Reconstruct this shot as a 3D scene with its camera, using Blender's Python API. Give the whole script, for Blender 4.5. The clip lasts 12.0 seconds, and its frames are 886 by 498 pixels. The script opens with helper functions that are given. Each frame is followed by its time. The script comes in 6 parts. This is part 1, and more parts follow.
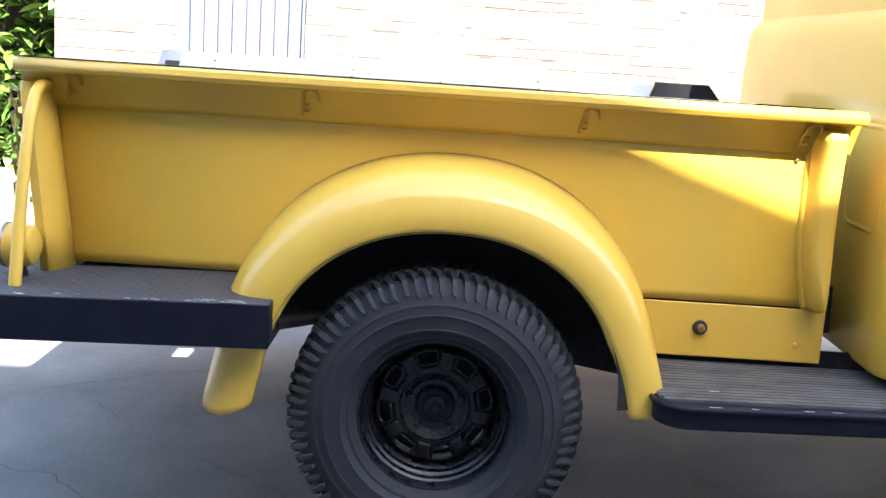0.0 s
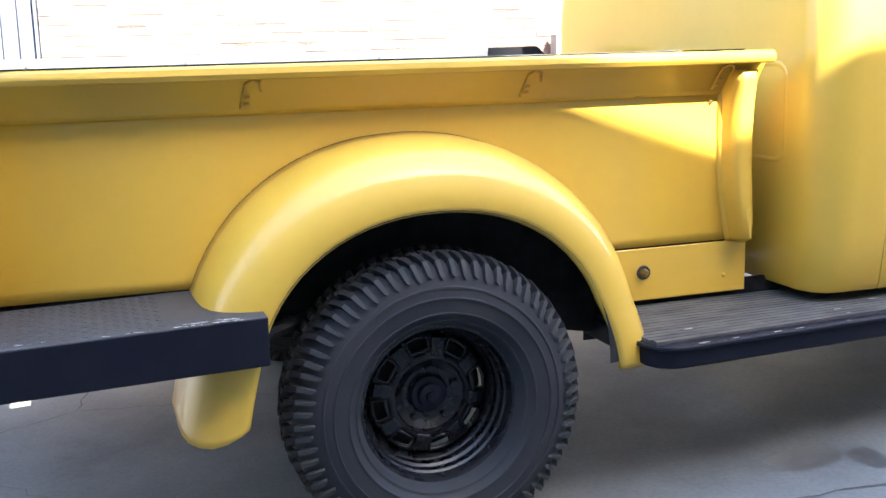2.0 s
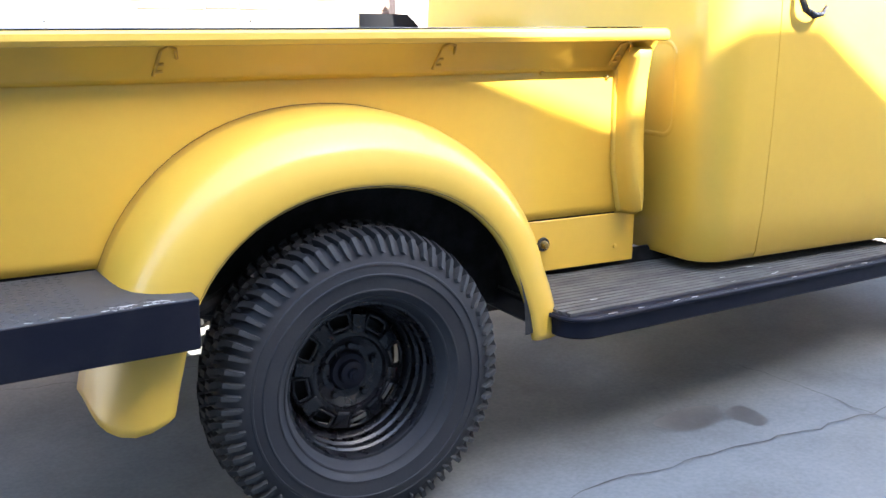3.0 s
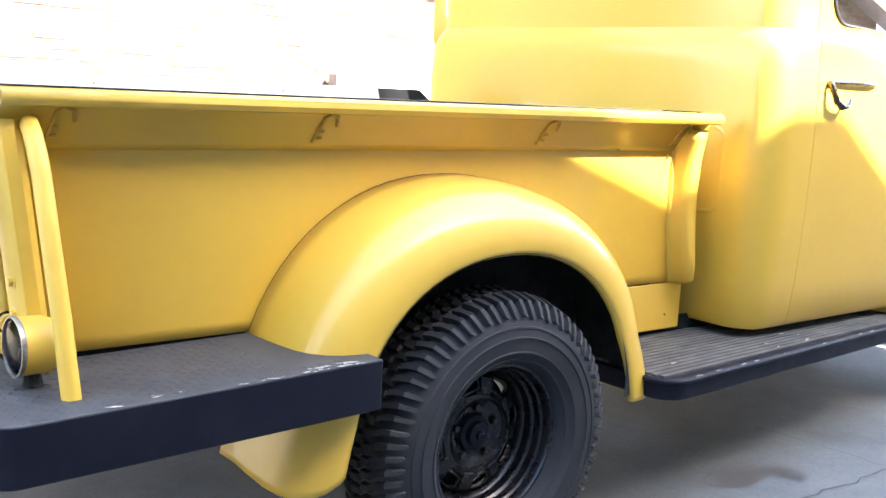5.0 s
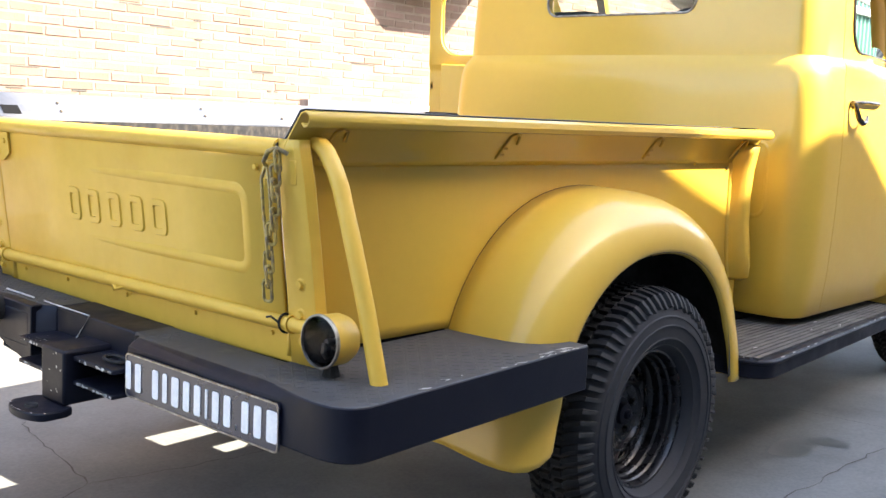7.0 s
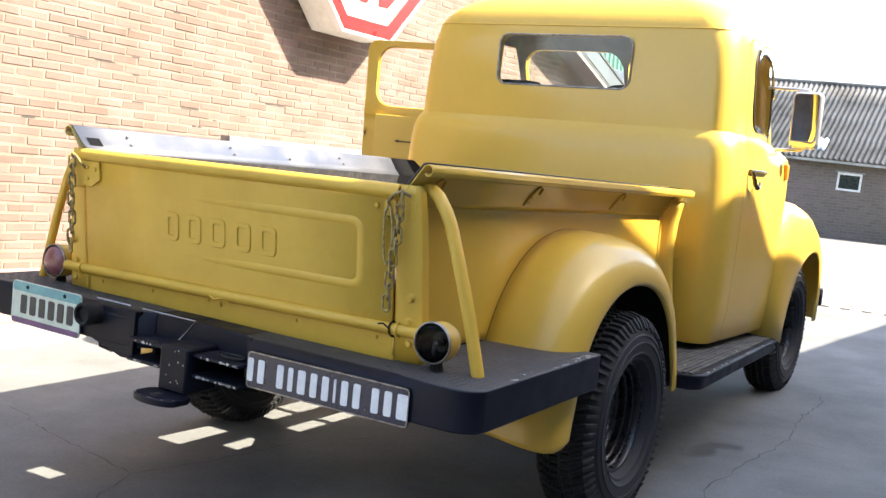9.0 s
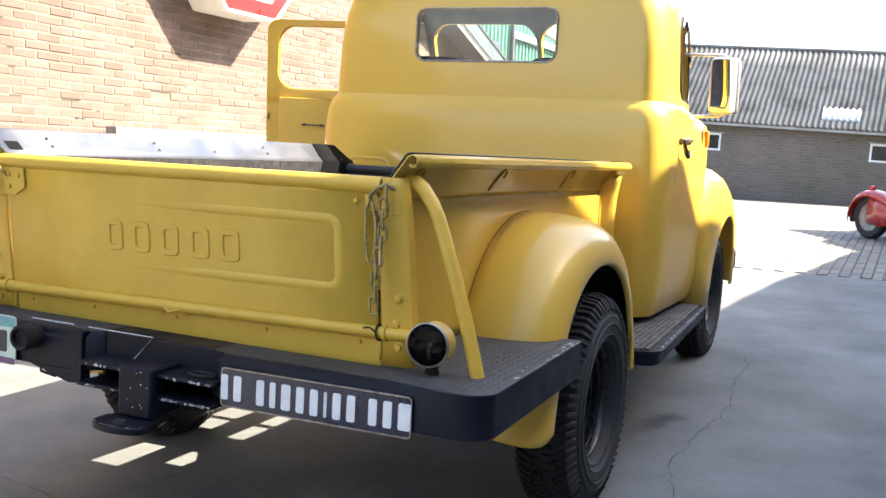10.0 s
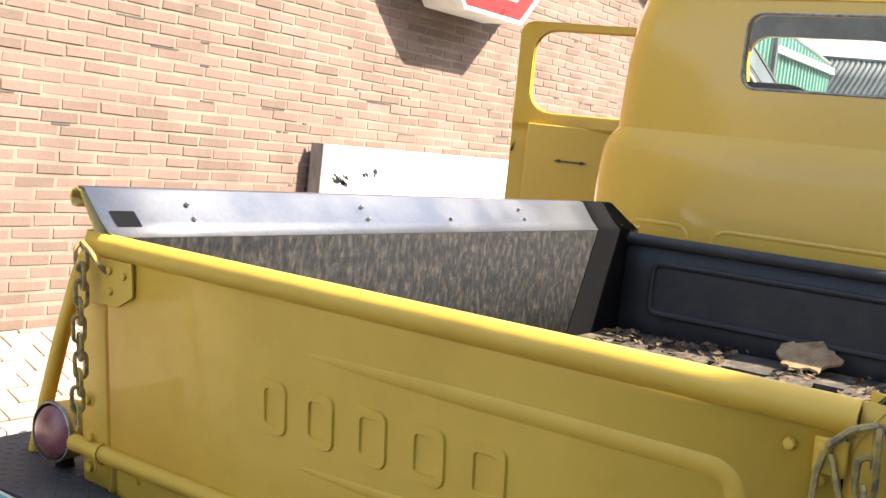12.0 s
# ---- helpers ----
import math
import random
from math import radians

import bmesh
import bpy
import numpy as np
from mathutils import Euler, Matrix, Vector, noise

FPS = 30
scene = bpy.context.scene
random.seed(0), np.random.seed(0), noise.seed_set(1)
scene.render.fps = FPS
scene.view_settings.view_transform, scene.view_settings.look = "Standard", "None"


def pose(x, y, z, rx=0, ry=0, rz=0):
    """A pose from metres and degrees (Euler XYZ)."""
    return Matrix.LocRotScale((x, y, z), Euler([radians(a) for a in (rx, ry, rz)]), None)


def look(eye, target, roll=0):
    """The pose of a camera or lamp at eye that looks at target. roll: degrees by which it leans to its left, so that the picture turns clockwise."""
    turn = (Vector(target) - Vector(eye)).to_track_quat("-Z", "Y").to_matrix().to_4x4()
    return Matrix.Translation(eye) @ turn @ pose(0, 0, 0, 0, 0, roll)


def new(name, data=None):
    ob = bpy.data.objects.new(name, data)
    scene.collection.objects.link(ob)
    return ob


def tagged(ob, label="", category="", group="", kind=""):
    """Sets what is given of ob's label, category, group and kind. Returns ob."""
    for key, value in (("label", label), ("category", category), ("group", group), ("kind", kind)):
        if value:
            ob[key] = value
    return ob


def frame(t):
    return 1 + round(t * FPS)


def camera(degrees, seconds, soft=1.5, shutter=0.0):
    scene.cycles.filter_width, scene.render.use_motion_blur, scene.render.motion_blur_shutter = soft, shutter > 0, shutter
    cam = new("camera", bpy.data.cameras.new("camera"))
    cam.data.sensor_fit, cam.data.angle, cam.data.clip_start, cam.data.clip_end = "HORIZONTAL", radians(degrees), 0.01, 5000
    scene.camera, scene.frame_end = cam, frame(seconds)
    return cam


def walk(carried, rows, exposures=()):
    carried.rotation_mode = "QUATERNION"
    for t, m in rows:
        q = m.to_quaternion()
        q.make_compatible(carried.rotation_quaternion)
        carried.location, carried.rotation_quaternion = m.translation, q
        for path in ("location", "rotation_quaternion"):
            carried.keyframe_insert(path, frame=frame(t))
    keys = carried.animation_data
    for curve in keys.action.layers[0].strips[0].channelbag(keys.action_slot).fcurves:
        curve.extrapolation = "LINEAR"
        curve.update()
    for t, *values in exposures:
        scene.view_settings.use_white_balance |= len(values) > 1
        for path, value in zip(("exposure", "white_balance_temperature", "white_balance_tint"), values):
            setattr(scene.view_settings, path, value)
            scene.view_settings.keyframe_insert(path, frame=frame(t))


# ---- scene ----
cam = camera(44.8, 12.0)
PATH = [
    (0, (-0.007, -3.835, 1.390), (0.007, -1.870, 1.019), 3.8),
    (0.5, (-0.265, -3.705, 1.337), (-0.039, -1.745, 1.006), 0.7),
    (1, (-0.466, -3.644, 1.328), (0.053, -1.752, 0.940), 1.2),
    (1.5, (-0.620, -3.626, 1.325), (-0.015, -1.753, 0.969), 2.7),
    (2, (-0.851, -3.586, 1.334), (-0.212, -1.730, 0.952), -1.3),
    (2.5, (-0.939, -3.521, 1.350), (-0.187, -1.703, 0.993), 0.8),
    (2.7, (-1.020, -3.441, 1.366), (-0.155, -1.689, 0.940), 0.8),
    (4.3, (-1.664, -3.347, 1.358), (-0.517, -1.774, 0.899), 1.1),
    (4.5, (-1.713, -3.303, 1.347), (-0.557, -1.734, 0.895), 1.5),
    (5, (-1.924, -3.025, 1.339), (-0.646, -1.517, 1.032), 3.2),
    (5.5, (-2.146, -2.799, 1.315), (-0.873, -1.284, 1.023), 1.3),
    (6, (-2.332, -2.752, 1.323), (-0.958, -1.318, 1.084), 5.2),
    (6.5, (-2.585, -2.672, 1.303), (-1.152, -1.302, 1.043), 3.3),
    (6.7, (-2.672, -2.644, 1.295), (-1.215, -1.300, 1.033), 3.1),
    (8.3, (-3.674, -2.762, 1.281), (-2.022, -1.637, 1.198), 2.2),
    (8.5, (-3.752, -2.727, 1.296), (-2.068, -1.649, 1.243), 3.5),
    (9, (-3.892, -2.481, 1.281), (-2.184, -1.452, 1.128), 5.7),
    (9.5, (-3.968, -2.231, 1.287), (-2.162, -1.390, 1.107), 3.9),
    (10, (-3.876, -2.055, 1.296), (-2.050, -1.259, 1.114), 2.9),
    (10.5, (-3.689, -1.869, 1.321), (-1.869, -1.088, 1.044), 2.6),
    (11, (-3.388, -1.511, 1.380), (-1.565, -0.724, 1.140), 2.7),
    (11.5, (-3.008, -1.225, 1.401), (-1.261, -0.284, 1.149), 4.6),
    (12, (-2.529, -0.980, 1.467), (-0.886, 0.142, 1.262), 6.3),
]
walk(cam, [(t, look(eye, target, roll)) for t, eye, target, roll in PATH],
     [(0.0, 3.28, 6500, 10), (2.7, 3.6, 6600, 10), (4.5, 3.92, 6550, 8), (5.5, 3.44, 7400, 12), (6.7, 3.06, 7400, 12), (8.4, 2.52, 7400, 12), (9.5, 2.39, 7400, 12), (10.5, 2.61, 7400, 12), (11.0, 2.66, 7400, 12), (11.6, 2.43, 7500, 12), (12.0, 2.12, 7350, 12)])

# ---------------------------------------------------------------- light
SUN_RAY = Vector((-0.43, 1.0, -1.12)).normalized()
world = bpy.data.worlds.new("sky")
scene.world = world
world.use_nodes = True
wn, wl = world.node_tree.nodes, world.node_tree.links
sky = wn.new("ShaderNodeTexSky")
sky.sky_type, sky.sun_disc = "NISHITA", False
sky.sun_elevation, sky.sun_rotation = radians(45.8), radians(156.7)
sky.air_density, sky.dust_density = 1.0, 1.5
wl.new(sky.outputs[0], wn["Background"].inputs[0])
wn["Background"].inputs[1].default_value = 0.15
sun = new("sun", bpy.data.lights.new("sun", "SUN"))
sun.data.energy, sun.data.angle, sun.data.color = 4.6, radians(0.45), (1.0, 0.95, 0.86)
sun.matrix_world = look((0, 0, 20), Vector((0, 0, 20)) + SUN_RAY)

# ---------------------------------------------------------------- materials


def material(name, base, rough=0.5, metal=0.0, spots=None, scale=8.0, low=0.4, high=0.6, fine=120.0, bump=0.1, depth=0.002,
             coat=0.0, per_piece=0.0, rough_var=0.1, stretch=(1, 1, 1), speck=0.07, wave=0.0, shine=0.5, veil=0.05):
    """A painted, stony or metal surface: base colour with broad patches of a second colour, fine grain and relief."""
    m = bpy.data.materials.new(name)
    m.use_nodes = True
    n, l = m.node_tree.nodes, m.node_tree.links
    b = n["Principled BSDF"]
    at = n.new("ShaderNodeTexCoord")
    mp = n.new("ShaderNodeMapping")
    mp.inputs["Scale"].default_value = stretch
    geo = n.new("ShaderNodeNewGeometry")
    l.new(geo.outputs["Position"], mp.inputs[0])
    broad = n.new("ShaderNodeTexNoise")
    broad.inputs["Scale"].default_value, broad.inputs["Detail"].default_value = scale, 7
    broad.inputs["Roughness"].default_value = 0.62
    l.new(mp.outputs[0], broad.inputs[0])
    ramp = n.new("ShaderNodeMapRange")
    ramp.inputs[1].default_value, ramp.inputs[2].default_value = low, high
    l.new(broad.outputs[0], ramp.inputs[0])
    mix = n.new("ShaderNodeMix")
    mix.data_type = "RGBA"
    mix.inputs[6].default_value = (*base, 1)
    mix.inputs[7].default_value = (*(spots or [c * 0.85 for c in base]), 1)
    l.new(ramp.outputs[0], mix.inputs[0])
    grain = n.new("ShaderNodeTexNoise")
    grain.inputs["Scale"].default_value, grain.inputs["Detail"].default_value = fine, 4
    l.new(mp.outputs[0], grain.inputs[0])
    tone = n.new("ShaderNodeHueSaturation")
    value = n.new("ShaderNodeMapRange")
    value.inputs[3].default_value, value.inputs[4].default_value = 1 - speck, 1 + speck
    value.inputs[1].default_value, value.inputs[2].default_value = 0.3, 0.7
    l.new(grain.outputs[0], value.inputs[0])
    l.new(mix.outputs[2], tone.inputs["Color"])
    last = value.outputs[0]
    if per_piece:
        info = n.new("ShaderNodeObjectInfo")
        both = n.new("ShaderNodeMath")
        both.operation = "ADD"
        l.new(info.outputs["Random"], both.inputs[0])
        l.new(geo.outputs["Random Per Island"], both.inputs[1])
        frac = n.new("ShaderNodeMath")
        frac.operation = "FRACT"
        l.new(both.outputs[0], frac.inputs[0])
        span = n.new("ShaderNodeMapRange")
        span.inputs[3].default_value, span.inputs[4].default_value = 1 - per_piece, 1 + per_piece
        l.new(frac.outputs[0], span.inputs[0])
        times = n.new("ShaderNodeMath")
        times.operation = "MULTIPLY"
        l.new(last, times.inputs[0])
        l.new(span.outputs[0], times.inputs[1])
        last = times.outputs[0]
        hue = n.new("ShaderNodeMapRange")
        hue.inputs[3].default_value, hue.inputs[4].default_value = 0.5 + per_piece * 0.05, 0.5 - per_piece * 0.05
        l.new(frac.outputs[0], hue.inputs[0])
        l.new(hue.outputs[0], tone.inputs["Hue"])
    l.new(last, tone.inputs["Value"])
    l.new(tone.outputs[0], b.inputs["Base Color"])
    rr = n.new("ShaderNodeMapRange")
    rr.inputs[1].default_value, rr.inputs[2].default_value = 0.3, 0.7
    rr.inputs[3].default_value, rr.inputs[4].default_value = max(0.02, rough - rough_var), min(1, rough + rough_var)
    l.new(broad.outputs[0], rr.inputs[0])
    l.new(rr.outputs[0], b.inputs["Roughness"])
    b.inputs["Metallic"].default_value = metal
    b.inputs["Coat Weight"].default_value = coat
    b.inputs["Coat Roughness"].default_value = veil
    b.inputs["Specular IOR Level"].default_value = shine
    if wave:
        dents = n.new("ShaderNodeTexNoise")
        dents.inputs["Scale"].default_value, dents.inputs["Detail"].default_value = 5.5, 2
        l.new(mp.outputs[0], dents.inputs[0])
        uneven = n.new("ShaderNodeBump")
        uneven.inputs["Strength"].default_value, uneven.inputs["Distance"].default_value = 1.0, wave
        l.new(dents.outputs[0], uneven.inputs["Height"])
        l.new(uneven.outputs[0], b.inputs["Normal"])
        l.new(uneven.outputs[0], b.inputs["Coat Normal"])
    if bump:
        bp = n.new("ShaderNodeBump")
        bp.inputs["Strength"].default_value, bp.inputs["Distance"].default_value = bump, depth
        l.new(grain.outputs[0], bp.inputs["Height"])
        if wave:
            l.new(uneven.outputs[0], bp.inputs["Normal"])
        l.new(bp.outputs[0], b.inputs["Normal"])
    return m


def glass(name, tint=(0.9, 0.95, 0.93), ior=1.45):
    m = bpy.data.materials.new(name)
    m.use_nodes = True
    n, l = m.node_tree.nodes, m.node_tree.links
    clear, shine, mix, fr = (n.new("ShaderNode" + k) for k in ("BsdfTransparent", "BsdfGlossy", "MixShader", "Fresnel"))
    clear.inputs[0].default_value = (*tint, 1)
    shine.inputs["Roughness"].default_value = 0.03
    fr.inputs[0].default_value = ior
    l.new(fr.outputs[0], mix.inputs[0])
    l.new(clear.outputs[0], mix.inputs[1])
    l.new(shine.outputs[0], mix.inputs[2])
    l.new(mix.outputs[0], n["Material Output"].inputs[0])
    return m


YELLOW = material("yellow_paint", (0.640, 0.402, 0.047), 0.5, spots=(0.610, 0.378, 0.045), scale=1.6, low=0.35, high=0.7, fine=30, bump=0.03,
                  depth=0.001, coat=0.6, rough_var=0.08, speck=0.012, wave=0.0018, veil=0.11)
YELLOW_WORN = material("worn_yellow_paint", (0.640, 0.396, 0.048), 0.56, spots=(0.575, 0.34, 0.042), scale=5, low=0.45, high=0.8, fine=26, bump=0.06,
                       depth=0.0015, coat=0.14, rough_var=0.10, speck=0.02, wave=0.006)
BLACK = material("black_paint", (0.0055, 0.0065, 0.0135), 0.5, spots=(0.011, 0.012, 0.019), scale=10, low=0.45, high=0.75, fine=150, bump=0.1, rough_var=0.12, shine=0.2)
DECK = material("deck_plate", (0.033, 0.034, 0.037), 0.6, spots=(0.058, 0.058, 0.059), scale=14, low=0.45, high=0.7, fine=180, bump=0.2)
CHIPS = material("chipped_paint", (0.55, 0.55, 0.54), 0.5, spots=(0.3, 0.3, 0.3), scale=60)
UNDER = material("undercoat", (0.030, 0.030, 0.031), 0.8, spots=(0.018, 0.017, 0.016), scale=12, bump=0.3, shine=0.15)
RUBBER = material("tyre_rubber", (0.0185, 0.0195, 0.0240), 0.68, spots=(0.033, 0.0335, 0.0365), scale=9, low=0.4, high=0.75, fine=140, bump=0.2, rough_var=0.1, shine=0.35)
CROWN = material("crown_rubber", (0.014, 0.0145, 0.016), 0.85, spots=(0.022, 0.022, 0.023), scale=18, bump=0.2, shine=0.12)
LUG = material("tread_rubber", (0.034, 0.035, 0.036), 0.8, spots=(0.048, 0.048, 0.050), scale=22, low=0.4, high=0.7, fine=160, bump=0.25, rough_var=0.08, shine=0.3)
RIM = material("black_wheel_paint", (0.0065, 0.0065, 0.009), 0.28, spots=(0.011, 0.011, 0.013), scale=20, bump=0.04, coat=0.05, rough_var=0.08, shine=0.4)
RIBBED = material("ribbed_rubber", (0.085, 0.083, 0.080), 0.7, spots=(0.05, 0.05, 0.051), scale=16, low=0.42, high=0.62, fine=140, bump=0.3, stretch=(0.35, 1, 1))
# near-black that carries the shade on the bed's corner and in the stake slots
SHADE_BLACK = material("painted_shade_black", (0.0035, 0.0038, 0.0048), 0.8, spots=(0.006, 0.006, 0.0065), scale=9, low=0.5, high=0.75, fine=120, bump=0.1, shine=0.08)
LINER = material("bed_black_paint", (0.022, 0.023, 0.026), 0.62, spots=(0.05, 0.048, 0.045), scale=7, low=0.5, high=0.75, fine=120, bump=0.1, rough_var=0.14)
SCRATCHED = material("scratched_bed_metal", (0.0145, 0.0155, 0.0175), 0.8, spots=(0.064, 0.057, 0.049), scale=34, low=0.46, high=0.82, fine=80, bump=0.3,
                     stretch=(1.5, 1, 0.65), rough_var=0.1, speck=0.35, shine=0.05)
GREY_METAL = material("grey_flare_metal", (0.088, 0.101, 0.130), 0.40, spots=(0.135, 0.143, 0.162), scale=4, low=0.4, high=0.7, fine=90, bump=0.1, metal=0.4)
BEDFLOOR = material("dirty_bed_floor", (0.045, 0.038, 0.032), 0.85, spots=(0.13, 0.10, 0.07), scale=13, low=0.48, high=0.62, bump=0.5, depth=0.004)
LITTER = material("dry_leaf_litter", (0.13, 0.085, 0.045), 0.9, spots=(0.06, 0.04, 0.025), scale=40, per_piece=0.35)
CARD = material("rotten_plywood", (0.30, 0.21, 0.11), 0.8, spots=(0.19, 0.12, 0.065), scale=18)
DARK_CHROME = material("tarnished_chrome", (0.13, 0.12, 0.11), 0.25, metal=1.0, spots=(0.07, 0.06, 0.05), scale=60, bump=0)
PALE_CHROME = material("satin_chrome", (0.72, 0.72, 0.72), 0.38, metal=0.8, spots=(0.66, 0.66, 0.66), bump=0)
CHROME = material("chrome", (0.62, 0.62, 0.61), 0.18, metal=1.0, spots=(0.6, 0.6, 0.6), bump=0)
DULL_METAL = material("dull_steel", (0.33, 0.32, 0.30), 0.45, metal=0.7, spots=(0.2, 0.17, 0.14), scale=40)
BRASS = material("brass", (0.45, 0.33, 0.12), 0.3, metal=0.9, spots=(0.25, 0.2, 0.1), scale=60)
CHAIN_METAL = material("painted_chain", (0.42, 0.31, 0.09), 0.5, spots=(0.16, 0.12, 0.08), scale=45, low=0.42, high=0.62, metal=0.2)
GAP_SHADE = material("gap_shade", (0.10, 0.055, 0.016), 0.8, spots=(0.16, 0.09, 0.02), scale=40)
BRACKET = material("dirty_yellow_steel", (0.58, 0.35, 0.045), 0.55, spots=(0.42, 0.26, 0.05), scale=60)
MIRROR = material("mirror_glass", (0.85, 0.85, 0.85), 0.02, metal=1.0, spots=(0.85, 0.85, 0.85), bump=0, rough_var=0.0)
GLASS = glass("window_glass")
LENS = glass("dark_lens", (0.45, 0.42, 0.42), 1.18)
RED_LENS = material("faded_red_lens", (0.20, 0.055, 0.065), 0.35, spots=(0.26, 0.10, 0.10), scale=25, coat=0.3)
LAMP_INSIDE = material("dull_reflector", (0.02, 0.018, 0.017), 0.3, metal=0.3, spots=(0.04, 0.036, 0.032), scale=40)
AMBER = material("amber_lens", (0.75, 0.28, 0.02), 0.2, spots=(0.65, 0.22, 0.02), coat=0.5, bump=0)
GASKET = material("rubber_gasket", (0.03, 0.03, 0.032), 0.5)
SEAT = material("dark_seat_cloth", (0.018, 0.018, 0.022), 0.85, spots=(0.03, 0.03, 0.034), scale=30)
CABIN = material("cabin_lining", (0.30, 0.30, 0.34), 0.7, spots=(0.24, 0.24, 0.27), scale=10)
PLATE_BLUE = material("dark_blue_plate", (0.008, 0.011, 0.035), 0.3, spots=(0.014, 0.017, 0.04), scale=12, coat=0.3, bump=0)
PLATE_WHITE = material("white_plate_paint", (0.78, 0.79, 0.80), 0.4, spots=(0.7, 0.71, 0.73), scale=30, bump=0)
PLATE_PALE = material("pale_plate", (0.52, 0.62, 0.56), 0.4, spots=(0.44, 0.52, 0.46), scale=14, bump=0)
PLATE_TEAL = material("teal_plate_band", (0.14, 0.38, 0.40), 0.4, spots=(0.10, 0.30, 0.33), scale=14, bump=0)
PLATE_PURPLE = material("purple_plate_band", (0.12, 0.05, 0.16), 0.4, spots=(0.09, 0.04, 0.12), scale=14, bump=0)
DARK_INK = material("dark_ink", (0.03, 0.035, 0.04), 0.5, bump=0)
BRICK = material("brick", (0.168, 0.113, 0.094), 0.88, spots=(0.140, 0.098, 0.079), scale=3.2, low=0.35, high=0.7, fine=90, bump=0.5, depth=0.004, per_piece=0.19)
MORTAR = material("mortar", (0.218, 0.176, 0.140), 0.95, spots=(0.165, 0.131, 0.105), scale=3.2, fine=150, bump=0.5, depth=0.003)
CONCRETE = material("concrete", (0.150, 0.159, 0.157), 0.75, spots=(0.100, 0.107, 0.106), scale=1.3, speck=0.11, low=0.36, high=0.66, fine=70, bump=0.25, depth=0.002)
CRACK = material("crack", (0.07, 0.068, 0.064), 0.95, bump=0.3)
STAIN = material("oil_stain", (0.07, 0.07, 0.068), 0.45, spots=(0.12, 0.12, 0.115), scale=9, low=0.45, high=0.7)
PAVER = material("clay_paver", (0.32, 0.26, 0.21), 0.85, spots=(0.24, 0.19, 0.15), scale=5, bump=0.4, per_piece=0.2)
FAR_PAVER = material("yard_paver", (0.185, 0.178, 0.162), 0.85, spots=(0.17, 0.165, 0.155), scale=1.5, bump=0.3, per_piece=0.12)
JOINT = material("sandy_joint", (0.30, 0.27, 0.21), 0.95, spots=(0.2, 0.18, 0.14), scale=20, bump=0.4)
GRIT = material("dark_paver_joint", (0.095, 0.085, 0.068), 0.95, spots=(0.06, 0.055, 0.045), scale=20, bump=0.4)
PLASTER = material("grey_render", (0.17, 0.165, 0.155), 0.9, spots=(0.13, 0.127, 0.12), scale=0.8, fine=30, bump=0.3)
BOUNCE_PALE = material("bounce_wall_pale", (0.62, 0.59, 0.53), 0.9, spots=(0.54, 0.51, 0.46), scale=0.8, fine=30, bump=0.3)
KERB = material("kerb_stone", (0.34, 0.33, 0.31), 0.85, spots=(0.2, 0.2, 0.18), scale=25, low=0.45, high=0.6, bump=0.4)
GREY_DOOR = material("grey_blue_door_paint", (0.095, 0.112, 0.155), 0.5, spots=(0.075, 0.09, 0.13), scale=5, stretch=(3, 3, 0.5), bump=0.1)
WHITE_WOOD = material("white_paint", (0.78, 0.78, 0.77), 0.55, spots=(0.66, 0.65, 0.63), scale=5)
END_GREY = material("grey_end_board", (0.30, 0.27, 0.26), 0.75, spots=(0.2, 0.18, 0.17), scale=10, stretch=(1, 1, 0.3))
LEAD = material("lead_trim", (0.15, 0.13, 0.15), 0.6)
SIGN_WHITE = material("sign_white", (0.80, 0.80, 0.79), 0.35, spots=(0.74, 0.74, 0.72), scale=3, bump=0)
SIGN_RED = material("sign_red", (0.52, 0.012, 0.010), 0.35, spots=(0.46, 0.012, 0.010), scale=3, bump=0)
SIGN_BOX = material("sign_box_enamel", (0.84, 0.83, 0.79), 0.45, spots=(0.74, 0.73, 0.68), scale=8)
EAVE = material("eave_board", (0.055, 0.05, 0.05), 0.6, spots=(0.09, 0.085, 0.08), scale=12)
ROOF_SHEET = material("weathered_fibre_cement", (0.135, 0.135, 0.133), 0.85, spots=(0.06, 0.059, 0.056), scale=0.9, low=0.45, high=0.7, fine=9, bump=0)
FAR_TRIM = material("pale_gutter_board", (0.36, 0.35, 0.32), 0.7, spots=(0.25, 0.245, 0.22), scale=2)
VERGE_SHEET = material("blue_grey_sheet", (0.13, 0.15, 0.175), 0.6, spots=(0.10, 0.115, 0.135), scale=3)
SKYLIGHT = material("skylight_sheet", (0.55, 0.6, 0.64), 0.3, spots=(0.45, 0.5, 0.55), scale=2)
FAR_BRICK = material("dark_shed_brick", (0.168, 0.128, 0.116), 0.9, spots=(0.125, 0.108, 0.082), scale=0.5, low=0.35, high=0.75, fine=14, bump=0.3)


